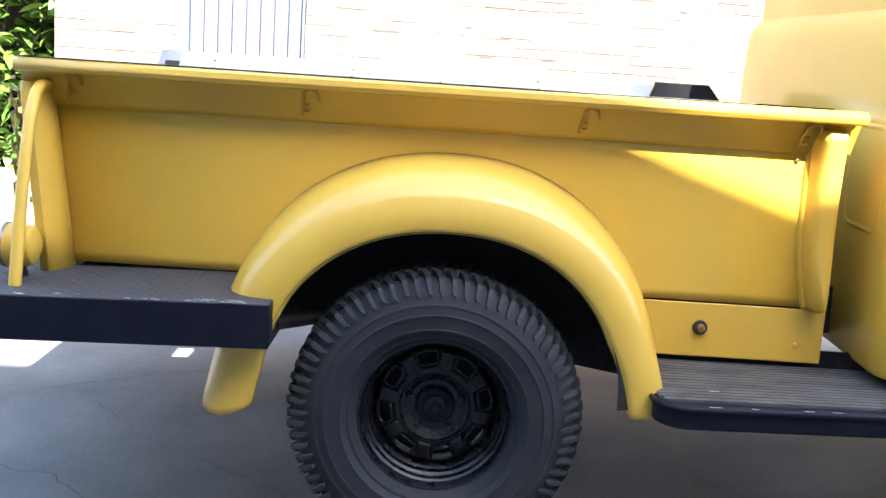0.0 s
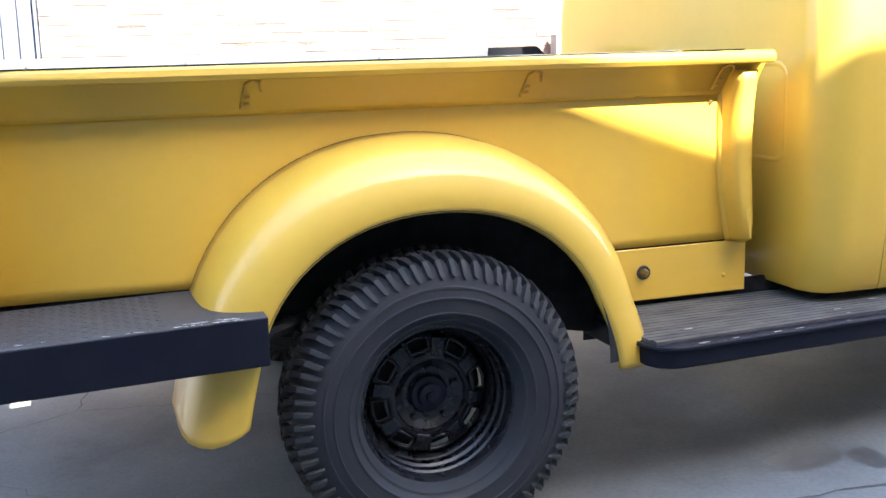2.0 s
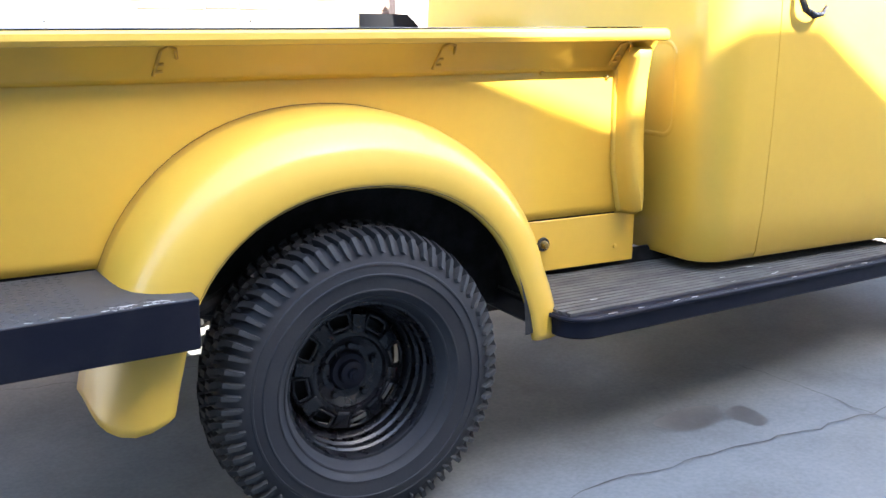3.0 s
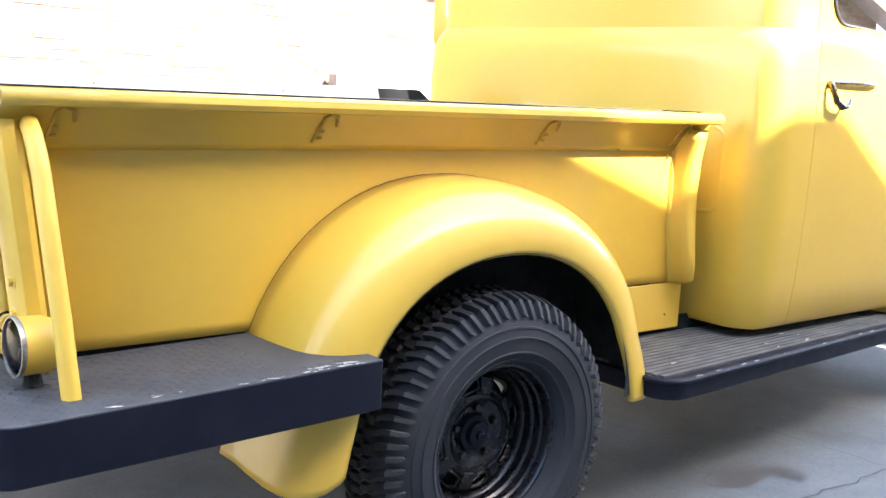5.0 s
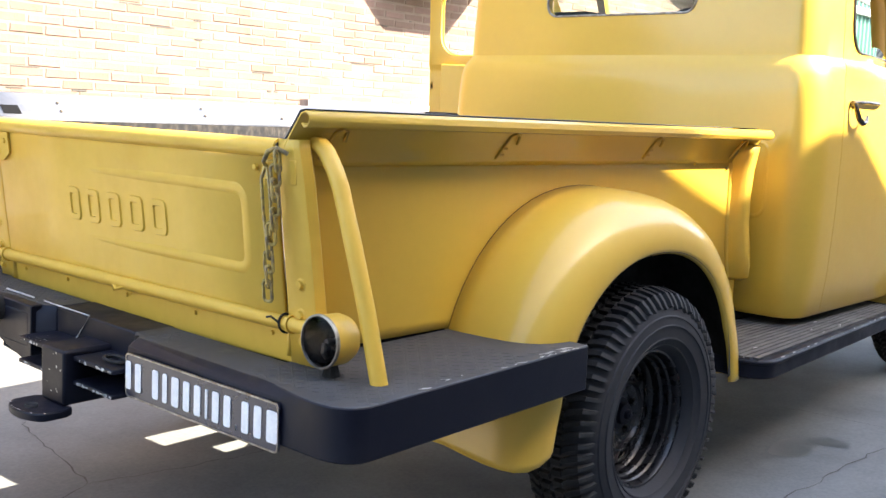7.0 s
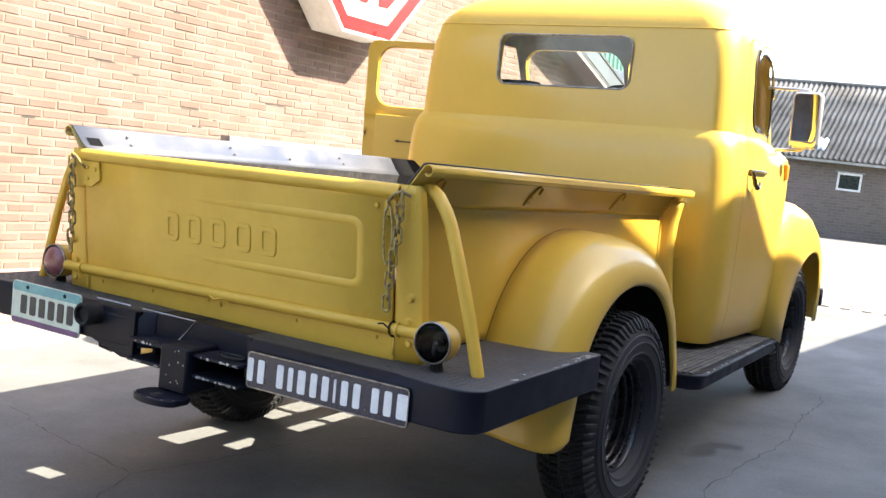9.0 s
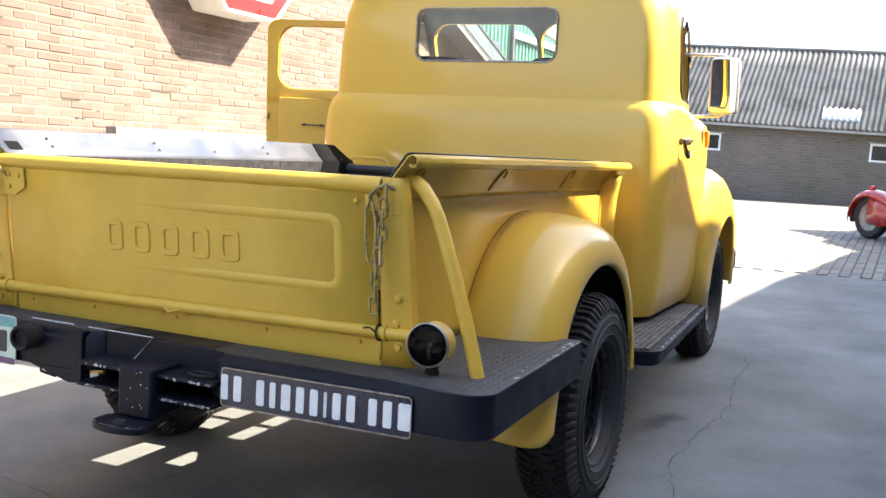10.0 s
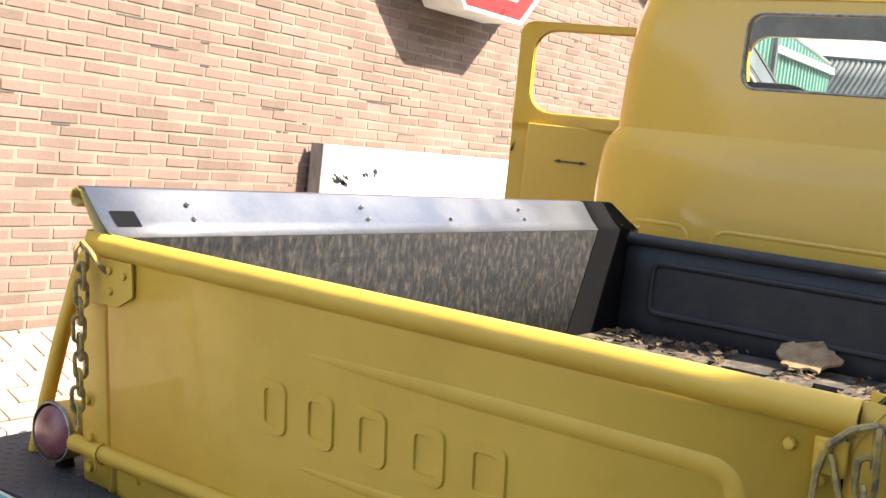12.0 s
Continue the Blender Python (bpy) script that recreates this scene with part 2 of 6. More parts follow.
def courses(m, joint):
    """Adds brick courses on walls that face along x, at their real size."""
    n, l = m.node_tree.nodes, m.node_tree.links
    b = n["Principled BSDF"]
    geo = n.new("ShaderNodeNewGeometry")
    apart, flat = n.new("ShaderNodeSeparateXYZ"), n.new("ShaderNodeCombineXYZ")
    l.new(geo.outputs["Position"], apart.inputs[0])
    l.new(apart.outputs[1], flat.inputs[0])
    l.new(apart.outputs[2], flat.inputs[1])
    br = n.new("ShaderNodeTexBrick")
    for k, v in (("Scale", 1.0), ("Brick Width", 0.22), ("Row Height", 0.075), ("Mortar Size", 0.009), ("Mortar Smooth", 0.2), ("Bias", 0.0)):
        br.inputs[k].default_value = v
    br.inputs["Color1"].default_value, br.inputs["Color2"].default_value = (1.13, 1.10, 1.09, 1), (0.87, 0.88, 0.90, 1)
    br.inputs["Mortar"].default_value = (*joint, 1)
    mul = n.new("ShaderNodeMix")
    mul.data_type, mul.blend_type = "RGBA", "MULTIPLY"
    mul.inputs[0].default_value = 1.0
    old = b.inputs["Base Color"].links[0].from_socket
    l.new(flat.outputs[0], br.inputs["Vector"])
    l.new(old, mul.inputs[6])
    l.new(br.outputs["Color"], mul.inputs[7])
    l.new(mul.outputs[2], b.inputs["Base Color"])


courses(FAR_BRICK, (1.15, 1.25, 1.3))
GREEN_SHEET = material("green_cladding", (0.10, 0.24, 0.19), 0.5, spots=(0.08, 0.20, 0.16), scale=1.5)
CAR_RED = material("red_car_paint", (0.45, 0.035, 0.03), 0.25, spots=(0.40, 0.03, 0.028), coat=0.6, scale=2, bump=0)
LEAF = material("laurel_leaf", (0.075, 0.155, 0.022), 0.38, spots=(0.13, 0.21, 0.035), scale=8, low=0.4, high=0.7, bump=0.05, per_piece=0.4)
BARK = material("bark", (0.09, 0.065, 0.045), 0.9, bump=0.5)
CORE_SHADE = material("hedge_core_shade", (0.05, 0.04, 0.03), 0.95, bump=0.5)
for leafy in (LEAF,):
    leafy.node_tree.nodes["Principled BSDF"].inputs["Transmission Weight"].default_value = 0.0

# ---------------------------------------------------------------- building helpers
AT = {}
LEANT = False  # while True, what is built leans: its foot stands further forward
SAGS = False  # while True, what is built hangs lower towards its rear end and its right


def thing(name, at, label, category, group="", kind=""):
    """An Empty at a thing's base, which carries its parts."""
    ob = new(name)
    ob.location = at
    ob.empty_display_size = 0.1
    AT[ob.name] = Vector(at)
    return tagged(ob, label, category, group, kind)


def part(name, bm, mat, parent=None, label="", smooth=0.6, mats=(), solid=0.0, bevel=0.0):
    """Links a bmesh, built in world places, as ONE mesh object under a thing or a part."""
    for v in bm.verts if LEANT else ():
        v.co.x += 0.12 * max(0.0, 1.19 - v.co.z)
    for v in bm.verts if SAGS else ():
        v.co.x += 0.2 * max(0.0, -1.16 - v.co.x)
        v.co.z += 0.02 * min(0.0, v.co.x + 0.425) + 0.018 * max(0.0, v.co.y + 0.6)
    bm.normal_update()
    lo = Vector([min(v.co[i] for v in bm.verts) for i in range(3)])
    hi = Vector([max(v.co[i] for v in bm.verts) for i in range(3)])
    c = (lo + hi) / 2
    bmesh.ops.translate(bm, verts=bm.verts, vec=-c)
    me = bpy.data.meshes.new(name)
    bm.to_mesh(me)
    bm.free()
    for m in (mat, *mats):
        me.materials.append(m)
    if smooth:
        me.shade_smooth()
        me.set_sharp_from_angle(angle=smooth)
    ob = new(name, me)
    ob.location = c
    AT[ob.name] = c
    if parent:
        ob.parent = parent
        ob.matrix_parent_inverse = Matrix.Translation(-AT[parent.name])
    if bevel:
        b = ob.modifiers.new("worn edges", "BEVEL")
        b.width, b.segments, b.limit_method, b.angle_limit = bevel, 2, "ANGLE", 0.7
    if solid:
        s = ob.modifiers.new("sheet", "SOLIDIFY")
        s.thickness, s.offset = solid, 0
    if label:
        ob["label"] = label
    return ob


def structure(name, bm, mat, label, **k):
    return tagged(part(name, bm, mat, **k), label, name.split("_")[0], kind="structure")


def B():
    return bmesh.new()


def box(bm, x0, x1, y0, y1, z0, z1, turn=None):
    m = Matrix.Translation(((x0 + x1) / 2, (y0 + y1) / 2, (z0 + z1) / 2)) @ (turn or Matrix()) @ Matrix.Diagonal((abs(x1 - x0), abs(y1 - y0), abs(z1 - z0), 1))
    bmesh.ops.create_cube(bm, size=1, matrix=m)
    return bm


def boxes(*rows):
    bm = B()
    for r in rows:
        box(bm, *r)
    return bm


def quad(bm, *co, mat=0):
    f = bm.faces.new([bm.verts.new(c) for c in co])
    f.material_index = mat
    return f


def grid(bm, rows, close=False, mat=0, caps=False):
    """Faces between rows of points (each a list of places); close: each row is a ring."""
    vs = [[bm.verts.new(p) for p in r] for r in rows]
    for a, b in zip(vs, vs[1:]):
        n = len(a)
        for i in range(n if close else n - 1):
            j = (i + 1) % n
            try:
                bm.faces.new((a[i], a[j], b[j], b[i])).material_index = mat
            except ValueError:
                pass
    if caps:
        bm.faces.new(vs[0][::-1])
        bm.faces.new(vs[-1])
    return vs


def tube(bm, pts, r, n=10, closed=False, flat=1.0):
    """A round bar along a line of places."""
    pts = [Vector(p) for p in pts]
    rows, up = [], None
    k = len(pts)
    for i, p in enumerate(pts):
        a = pts[(i - 1) % k] if closed or i else p
        b = pts[(i + 1) % k] if closed or i < k - 1 else p
        d = (b - a).normalized()
        if up is None:
            up = d.orthogonal().normalized()
        up = (up - d * up.dot(d)).normalized()
        side = d.cross(up)
        rr = r[i] if isinstance(r, (list, tuple)) else r
        rows.append([p + (up * math.cos(t) + side * math.sin(t) * flat) * rr for t in [2 * math.pi * q / n for q in range(n)]])
    if closed:
        rows.append(rows[0])
        vs = [[bm.verts.new(q) for q in r_] for r_ in rows[:-1]]
        vs.append(vs[0])
        for a, b in zip(vs, vs[1:]):
            for i in range(n):
                bm.faces.new((a[i], a[(i + 1) % n], b[(i + 1) % n], b[i]))
    else:
        grid(bm, rows, close=True, caps=True)
    return bm


def rounded(u0, u1, v0, v1, r, n=5):
    """The outline of a rounded rectangle as (u, v), anticlockwise."""
    out = []
    for cu, cv, a in ((u1 - r, v1 - r, 0), (u0 + r, v1 - r, 90), (u0 + r, v0 + r, 180), (u1 - r, v0 + r, 270)):
        out += [(cu + r * math.cos(radians(a + 90 * i / n)), cv + r * math.sin(radians(a + 90 * i / n))) for i in range(n + 1)]
    return out


def along(outline, step=0.12):
    """The same closed outline with places added on its long runs."""
    out = []
    for (u0, v0), (u1, v1) in zip(outline, outline[1:] + outline[:1]):
        n = max(1, int(math.hypot(u1 - u0, v1 - v0) / step))
        out += [(u0 + (u1 - u0) * i / n, v0 + (v1 - v0) * i / n) for i in range(n)]
    return out


def slab(bm, outline, place, d0, d1):
    """A solid from an outline (u, v) pushed from depth d0 to d1; place(u, v, d) gives the point."""
    grid(bm, [[place(u, v, d0) for u, v in outline], [place(u, v, d1) for u, v in outline]], close=True, caps=True)
    bmesh.ops.recalc_face_normals(bm, faces=bm.faces)
    return bm


def lathe(bm, profile, n, at, axis="y", mat=0, closed=False):
    """Turns a profile of (radius, along) round an axis through the place at."""
    rows = []
    for i in range(n + 1):
        t = 2 * math.pi * i / n
        ring = []
        for r, s in profile:
            c = Vector((r * math.cos(t), s, r * math.sin(t))) if axis == "y" else (
                Vector((s, r * math.cos(t), r * math.sin(t))) if axis == "x" else Vector((r * math.cos(t), r * math.sin(t), s)))
            ring.append(c + Vector(at))
        rows.append(ring)
    vs = [[bm.verts.new(p) for p in r] for r in rows[:-1]]
    vs.append(vs[0])
    m = len(profile)
    for a, b in zip(vs, vs[1:]):
        for i in range(m if closed else m - 1):
            j = (i + 1) % m
            bm.faces.new((a[i], a[j], b[j], b[i])).material_index = mat
    bmesh.ops.remove_doubles(bm, verts=bm.verts, dist=1e-5)
    bmesh.ops.recalc_face_normals(bm, faces=bm.faces)
    return bm


def carve(base, tools):
    """A solid with others cut from it (or, with 'INTERSECT', kept within). tools: (operation, bmesh)."""
    def loose(bm):
        bmesh.ops.recalc_face_normals(bm, faces=bm.faces)
        me = bpy.data.meshes.new("tool")
        bm.to_mesh(me)
        bm.free()
        return new("tool", me)
    ob = loose(base)
    cut = []
    for op, bm in tools:
        c = loose(bm)
        m = ob.modifiers.new("cut", "BOOLEAN")
        m.operation, m.object, m.solver = op, c, "EXACT"
        cut.append(c)
    dg = bpy.context.evaluated_depsgraph_get()
    dg.update()
    me = bpy.data.meshes.new_from_object(ob.evaluated_get(dg))
    out = B()
    out.from_mesh(me)
    for o in (ob, *cut):
        d = o.data
        bpy.data.objects.remove(o)
        bpy.data.meshes.remove(d)
    bpy.data.meshes.remove(me)
    return out


# ---------------------------------------------------------------- ground
def fall(x):
    """Height of the yard, which falls gently from the far shed towards the bumper's end."""
    if x < -6.0:
        return -0.255
    if x < 10.5:
        return 0.0402 * (x - 0.35)
    k = min(2.5, x - 10.5)
    return 0.408 + 0.0402 * (k - k * k / 5.0)


EDGE = 7.15  # where the concrete meets the block pavers


def ground():
    bm = B()
    # one sheet, finer near the truck, out to the horizon
    xs = [-400, -60, -20, -10, -6, 0, 3.5, EDGE]
    ys = [-400, -60, -20, -8, -4, 0, 2.75]
    for x0, x1 in zip(xs, xs[1:]):
        for y0, y1 in zip(ys, ys[1:]):
            quad(bm, (x0, y0, fall(x0)), (x1, y0, fall(x1)), (x1, y1, fall(x1)), (x0, y1, fall(x0)))
    bmesh.ops.remove_doubles(bm, verts=bm.verts, dist=1e-4)
    g = structure("ground", bm, CONCRETE, "smooth grey concrete yard with fine cracks", smooth=0)
    g["category"] = "ground"
    far = B()
    xs = [EDGE, 10.5, 11.0, 11.6, 12.2, 13.0, 600]
    for x0, x1 in zip(xs, xs[1:]):
        for y0, y1 in ((-400, 2.75), (2.75, 600)):
            z0, z1 = fall(x0) - 0.012, fall(x1) - 0.012
            quad(far, (x0, y0, z0), (x1, y0, z1), (x1, y1, z1), (x0, y1, z0))
    quad(far, (-400, 2.75, -0.27), (-6, 2.75, -0.27), (-6, 600, -0.27), (-400, 600, -0.27))
    quad(far, (-6, 2.75, -0.27), (EDGE, 2.75, fall(EDGE) - 0.012), (EDGE, 600, fall(EDGE) - 0.012), (-6, 600, -0.27))
    bmesh.ops.remove_doubles(far, verts=far.verts, dist=1e-4)
    structure("ground_beyond", far, GRIT, "sandy jointed ground under the paved yard", smooth=0)["category"] = "ground"
    rng = random.Random(5)

    def crack(points, w, name="crack"):
        bm = B()
        line = []
        for (ax, ay), (bx, by) in zip(points, points[1:]):
            n = max(2, int(math.hypot(bx - ax, by - ay) / 0.05))
            for i in range(n):
                t = i / n
                line.append((ax + (bx - ax) * t + rng.uniform(-0.014, 0.014), ay + (by - ay) * t + rng.uniform(-0.014, 0.014)))
        line.append(points[-1])
        rows = []
        for i, (x, y) in enumerate(line):
            a, b = line[max(0, i - 1)], line[min(len(line) - 1, i + 1)]
            d = Vector((b[0] - a[0], b[1] - a[1])).normalized()
            ww = 0.42 * w * rng.uniform(0.3, 1.2) * (0.3 if i in (0, len(line) - 1) else 1)
            rows.append([(x - d.y * ww, y + d.x * ww, fall(x) + 0.003), (x + d.y * ww, y - d.x * ww, fall(x) + 0.003)])
        grid(bm, rows)
        c = part(name, bm, CRACK, g, "thin dark crack in the concrete", smooth=0)
        return c
    crack([(-0.25, -1.35), (-0.04, -1.26), (0.11, -1.27), (0.2, -1.29), (0.38, -1.25), (0.67, -1.19), (0.89, -1.2), (1.24, -1.21), (1.4, -1.24), (1.74, -1.27), (1.96, -1.25), (2.25, -1.2), (2.46, -1.2), (2.69, -1.22), (2.95, -1.17)], 0.007)
    crack([(1.71, -0.7), (1.73, -1.02), (1.745, -1.3), (1.73, -1.56), (1.69, -1.87), (1.66, -2.6)], 0.005, "joint_line")
    crack([(2.96, -0.75), (2.96, -1.14), (2.955, -1.4), (2.945, -1.62), (2.94, -1.83), (2.93, -2.7)], 0.006, "joint_line")
    crack([(-0.64, 1.75), (-0.77, 1.35), (-0.85, 0.95), (-0.9, 0.65), (-1.28, 0.49), (-1.6, 0.3)], 0.007)
    crack([(-0.9, 0.65), (-0.5, 0.52), (-0.05, 0.44), (0.4, 0.1)], 0.005)
    crack([(-1.3, 0.2), (-1.0, -0.2), (-0.6, -0.5), (-0.2, -0.9)], 0.004)
    crack([(-1.9, -0.3), (-1.2, -0.55), (-0.7, -1.1), (-0.5, -1.7)], 0.004)
    st = B()
    for cx, cy, rx, ry in ((1.22, -0.975, 0.13, 0.085), (1.39, -1.055, 0.05, 0.09)):
        ring = [(cx + rx * math.cos(t) * (1 + 0.12 * math.sin(3 * t)), cy + ry * math.sin(t) * (1 + 0.15 * math.sin(2 * t + 1)), fall(cx + rx * math.cos(t) * (1 + 0.12 * math.sin(3 * t))) + 0.002)
                for t in [2 * math.pi * i / 28 for i in range(28)]]
        st.faces.new([st.verts.new(p) for p in ring])
    part("stain", st, STAIN, g, "dark oily stain on the concrete", smooth=0)
    return g


ground()

# ---------------------------------------------------------------- brick house with the grey door
WALL_Y, WALL_X0, WALL_X1, BASE, EAVES = 3.47, -2.64, 9.9, 0.33, 2.33
DOOR_X0, DOOR_X1, DOOR_TOP = -1.822, -0.966, 2.325


def gable(x):
    """Height of the wall's top under the sloping verge."""
    return 5.29 - 0.333 * abs(x - 1.0)


def brick_house():
    core = boxes((WALL_X0, DOOR_X0, WALL_Y + 0.008, WALL_Y + 0.3, 0, EAVES), (DOOR_X1, WALL_X1, WALL_Y + 0.008, WALL_Y + 0.3, 0, EAVES),
                 (WALL_X0, WALL_X0 + 0.3, WALL_Y + 0.3, 14, 0, 3.9), (WALL_X1 - 0.3, WALL_X1, WALL_Y + 0.3, 14, 0, EAVES), (WALL_X0, WALL_X1, 13.7, 14, 0, EAVES))
    slab(core, [(WALL_X0, EAVES), (WALL_X1, EAVES), (1.0, gable(1.0)), (WALL_X0, gable(WALL_X0))], lambda u, v, d: Vector((u, WALL_Y + d, v)), 0.008, 0.3)
    return structure("wall_house", core, MORTAR, "sunlit wall of pale red bricks with light mortar joints", smooth=0)


wall_house = brick_house()
roof = B()
for x0, x1 in ((1.0, WALL_X1 + 0.3), (1.0, WALL_X0 - 0.3)):
    grid(roof, [[(x0, y, gable(x0) + 0.14), (x1, y, gable(x1) + 0.14)] for y in (WALL_Y - 0.26, 14.2)])
structure("roof_house", roof, EAVE, "dark tiled roof over the brick house", solid=0.1, smooth=0)


def verge(z0, z1, y0, y1, mat, label):
    b = B()
    for xa, xb in ((1.0, WALL_X1 + 0.3), (WALL_X0 - 0.3, 1.0)):
        slab(b, [(xa, gable(xa) + z0), (xb, gable(xb) + z0), (xb, gable(xb) + z1), (xa, gable(xa) + z1)], lambda u, v, d: Vector((u, WALL_Y - d, v)), y0, y1)
    structure("trim_verge", b, mat, label, smooth=0)


verge(-0.06, -0.045, 0.0, 0.285, LEAD, "purplish grey boarded soffit under the verge")
verge(-0.075, -0.055, 0.286, 0.305, SIGN_WHITE, "thin white trim of the verge")
verge(-0.054, 0.01, 0.286, 0.300, EAVE, "dark verge board")
verge(0.012, 0.21, 0.286, 0.306, VERGE_SHEET, "pale blue-grey verge sheet")
verge(0.212, 0.24, 0.27, 0.318, EAVE, "black edge strip of the roof")

house_door = thing("door_1", ((DOOR_X0 + DOOR_X1) / 2, WALL_Y + 0.1, BASE), "closed grey-blue plank door with a sliding bolt", "door", kind="structure")
frame_bm = boxes((DOOR_X0, DOOR_X0 + 0.07, WALL_Y + 0.03, WALL_Y + 0.13, BASE, DOOR_TOP), (DOOR_X1 - 0.03, DOOR_X1, WALL_Y + 0.03, WALL_Y + 0.13, BASE, DOOR_TOP),
                 (DOOR_X0 + 0.07, DOOR_X1 - 0.03, WALL_Y + 0.03, WALL_Y + 0.13, DOOR_TOP - 0.07, DOOR_TOP))
part("door_frame", frame_bm, GREY_DOOR, house_door, bevel=0.004)
n_planks = 8
for i in range(n_planks):
    w = (DOOR_X1 - DOOR_X0 - 0.10) / n_planks
    x = DOOR_X0 + 0.07 + i * w
    part("plank", boxes((x + 0.003, x + w - 0.003, WALL_Y + 0.06, WALL_Y + 0.10, BASE, DOOR_TOP - 0.075)), GREY_DOOR, house_door, bevel=0.005)
part("backing", boxes((DOOR_X0 + 0.07, DOOR_X1 - 0.03, WALL_Y + 0.08, WALL_Y + 0.11, BASE, DOOR_TOP - 0.075)), LEAD, house_door)
bolt = B()
tube(bolt, [(-1.80, WALL_Y + 0.025, 1.180), (-1.67, WALL_Y + 0.025, 1.180)], 0.008)
tube(bolt, [(-1.72, WALL_Y + 0.03, 1.180), (-1.72, WALL_Y + 0.02, 1.145)], 0.006)
box(bolt, -1.79, -1.76, WALL_Y + 0.02, WALL_Y + 0.06, 1.160, 1.200)
box(bolt, -1.735, -1.67, WALL_Y + 0.02, WALL_Y + 0.06, 1.160, 1.200)
part("bolt", bolt, DULL_METAL, house_door, "worn steel sliding bolt")
part("door_sill", boxes((DOOR_X0 - 0.02, DOOR_X1 + 0.02, WALL_Y - 0.05, WALL_Y + 0.12, BASE - 0.1, BASE)), KERB, house_door, bevel=0.005)

# octagonal enamel sign on the wall
SIGN = Vector((3.79, WALL_Y, 3.208))
sign = thing("wall_sign", SIGN, "large octagonal enamel sign, red on white, on the wall", "sign")


def octagon(r, squash=1.0):
    return [(r * math.cos(radians(22.5 + 45 * i)) / math.cos(radians(22.5)), r * math.sin(radians(22.5 + 45 * i)) / math.cos(radians(22.5)) * squash) for i in range(8)]


def on_wall(u, v, d):
    return Vector((SIGN.x + u, WALL_Y - d, SIGN.z + v))


def octagon_ring(r0, r1, d0, d1):
    bm = B()
    a, b = octagon(r0), octagon(r1)
    grid(bm, [[on_wall(u, v, d) for u, v in o] for o, d in ((a, d0), (a, d1), (b, d1), (b, d0), (a, d0))], close=True)
    bmesh.ops.remove_doubles(bm, verts=bm.verts, dist=1e-5)
    bmesh.ops.recalc_face_normals(bm, faces=bm.faces)
    return bm


part("case", slab(B(), octagon(0.88), on_wall, 0.01, 0.30), SIGN_BOX, sign, "cream metal sign box", bevel=0.01)
part("rim", octagon_ring(0.882, 0.857, 0.29, 0.35), SIGN_WHITE, sign)
part("panel", slab(B(), octagon(0.865), on_wall, 0.312, 0.325), SIGN_WHITE, sign)
part("red_band", octagon_ring(0.855, 0.735, 0.326, 0.338), SIGN_RED, sign, "red octagonal border band")
for outline in ([(-0.515, -0.26), (-0.425, -0.36), (-0.425, 0.52), (-0.515, 0.52)], [(-0.145, -0.585), (-0.025, -0.585), (-0.025, 0.52), (-0.145, 0.52)]):
    part("emblem_bar", slab(B(), outline, on_wall, 0.326, 0.336), SIGN_RED, sign)
ring = B()
ro = [(0.14, -0.58), (0.285, -0.58), (0.64, -0.25), (0.635, 0.30), (0.30, 0.52), (0.14, 0.52)]
ri = [(0.245, -0.455), (0.265, -0.455), (0.54, -0.18), (0.535, 0.24), (0.27, 0.41), (0.245, 0.41)]
grid(ring, [[on_wall(u, v, d) for u, v in o] for o, d in ((ro, 0.326), (ro, 0.336), (ri, 0.336), (ri, 0.326))], close=True)
part("emblem_shape", ring, SIGN_RED, sign)
part("case_seam", boxes((SIGN.x - 0.70, SIGN.x - 0.66, WALL_Y - 0.29, WALL_Y - 0.02, SIGN.z - 0.56, SIGN.z - 0.556)), LEAD, sign)

# white board box leaning at the wall
crate = thing("white_panel", (3.4, 3.4, 0.33), "long white painted panel standing against the brick wall", "panel")
part("box_body", boxes((2.42, 5.2, 3.345, 3.43, 0.30, 1.348)), WHITE_WOOD, crate, bevel=0.004)
smear = random.Random(9)
for bx, bz, n in ((2.60, 1.150, 22), (2.88, 1.175, 9)):
    for i in range(n):
        c = B()
        cx, cz, a = bx + smear.uniform(-0.07, 0.07), bz + smear.uniform(-0.035, 0.03), smear.uniform(0.008, 0.04)
        c.faces.new([c.verts.new((cx + a * math.cos(t) * smear.uniform(0.4, 1.1), 3.3435, cz + 0.5 * a * math.sin(t) * smear.uniform(0.3, 1.1) - 0.4 * a * math.cos(t))) for t in [2 * math.pi * q / 8 for q in range(8)]])
        part("scuff", c, DARK_INK, crate, smooth=0)
part("box_end", boxes((2.402, 2.419, 3.338, 3.435, 0.30, 1.352)), END_GREY, crate, "grey end board")

# raised strip of pavers along the wall, with its kerb
bed = B()
grid(bed, [[(-14, 2.86, 0.108), (9.4, 2.86, 0.108)], [(-14, WALL_Y + 0.2, BASE + 0.038), (9.4, WALL_Y + 0.2, BASE + 0.038)]])
apron = structure("pavement", bed, JOINT, "sloping strip of sunlit clay pavers along the wall", smooth=0)
kerb = thing("kerb", (0, 2.81, 0), "low grey kerb of cast stones beside the pavers", "kerb", kind="structure")
for i in range(24):
    x = -14 + i
    part("kerb_stone", boxes((x + 0.004, x + 0.996, 2.75, 2.86, -0.35, max(0.118, fall(x + 0.5) + 0.025))), KERB, kerb, bevel=0.012)

# laurel hedge past the wall's end
hedge = thing("laurel_hedge", (-4.2, 4.1, 0.3), "dense sunlit laurel hedge with large glossy green leaves", "hedge")


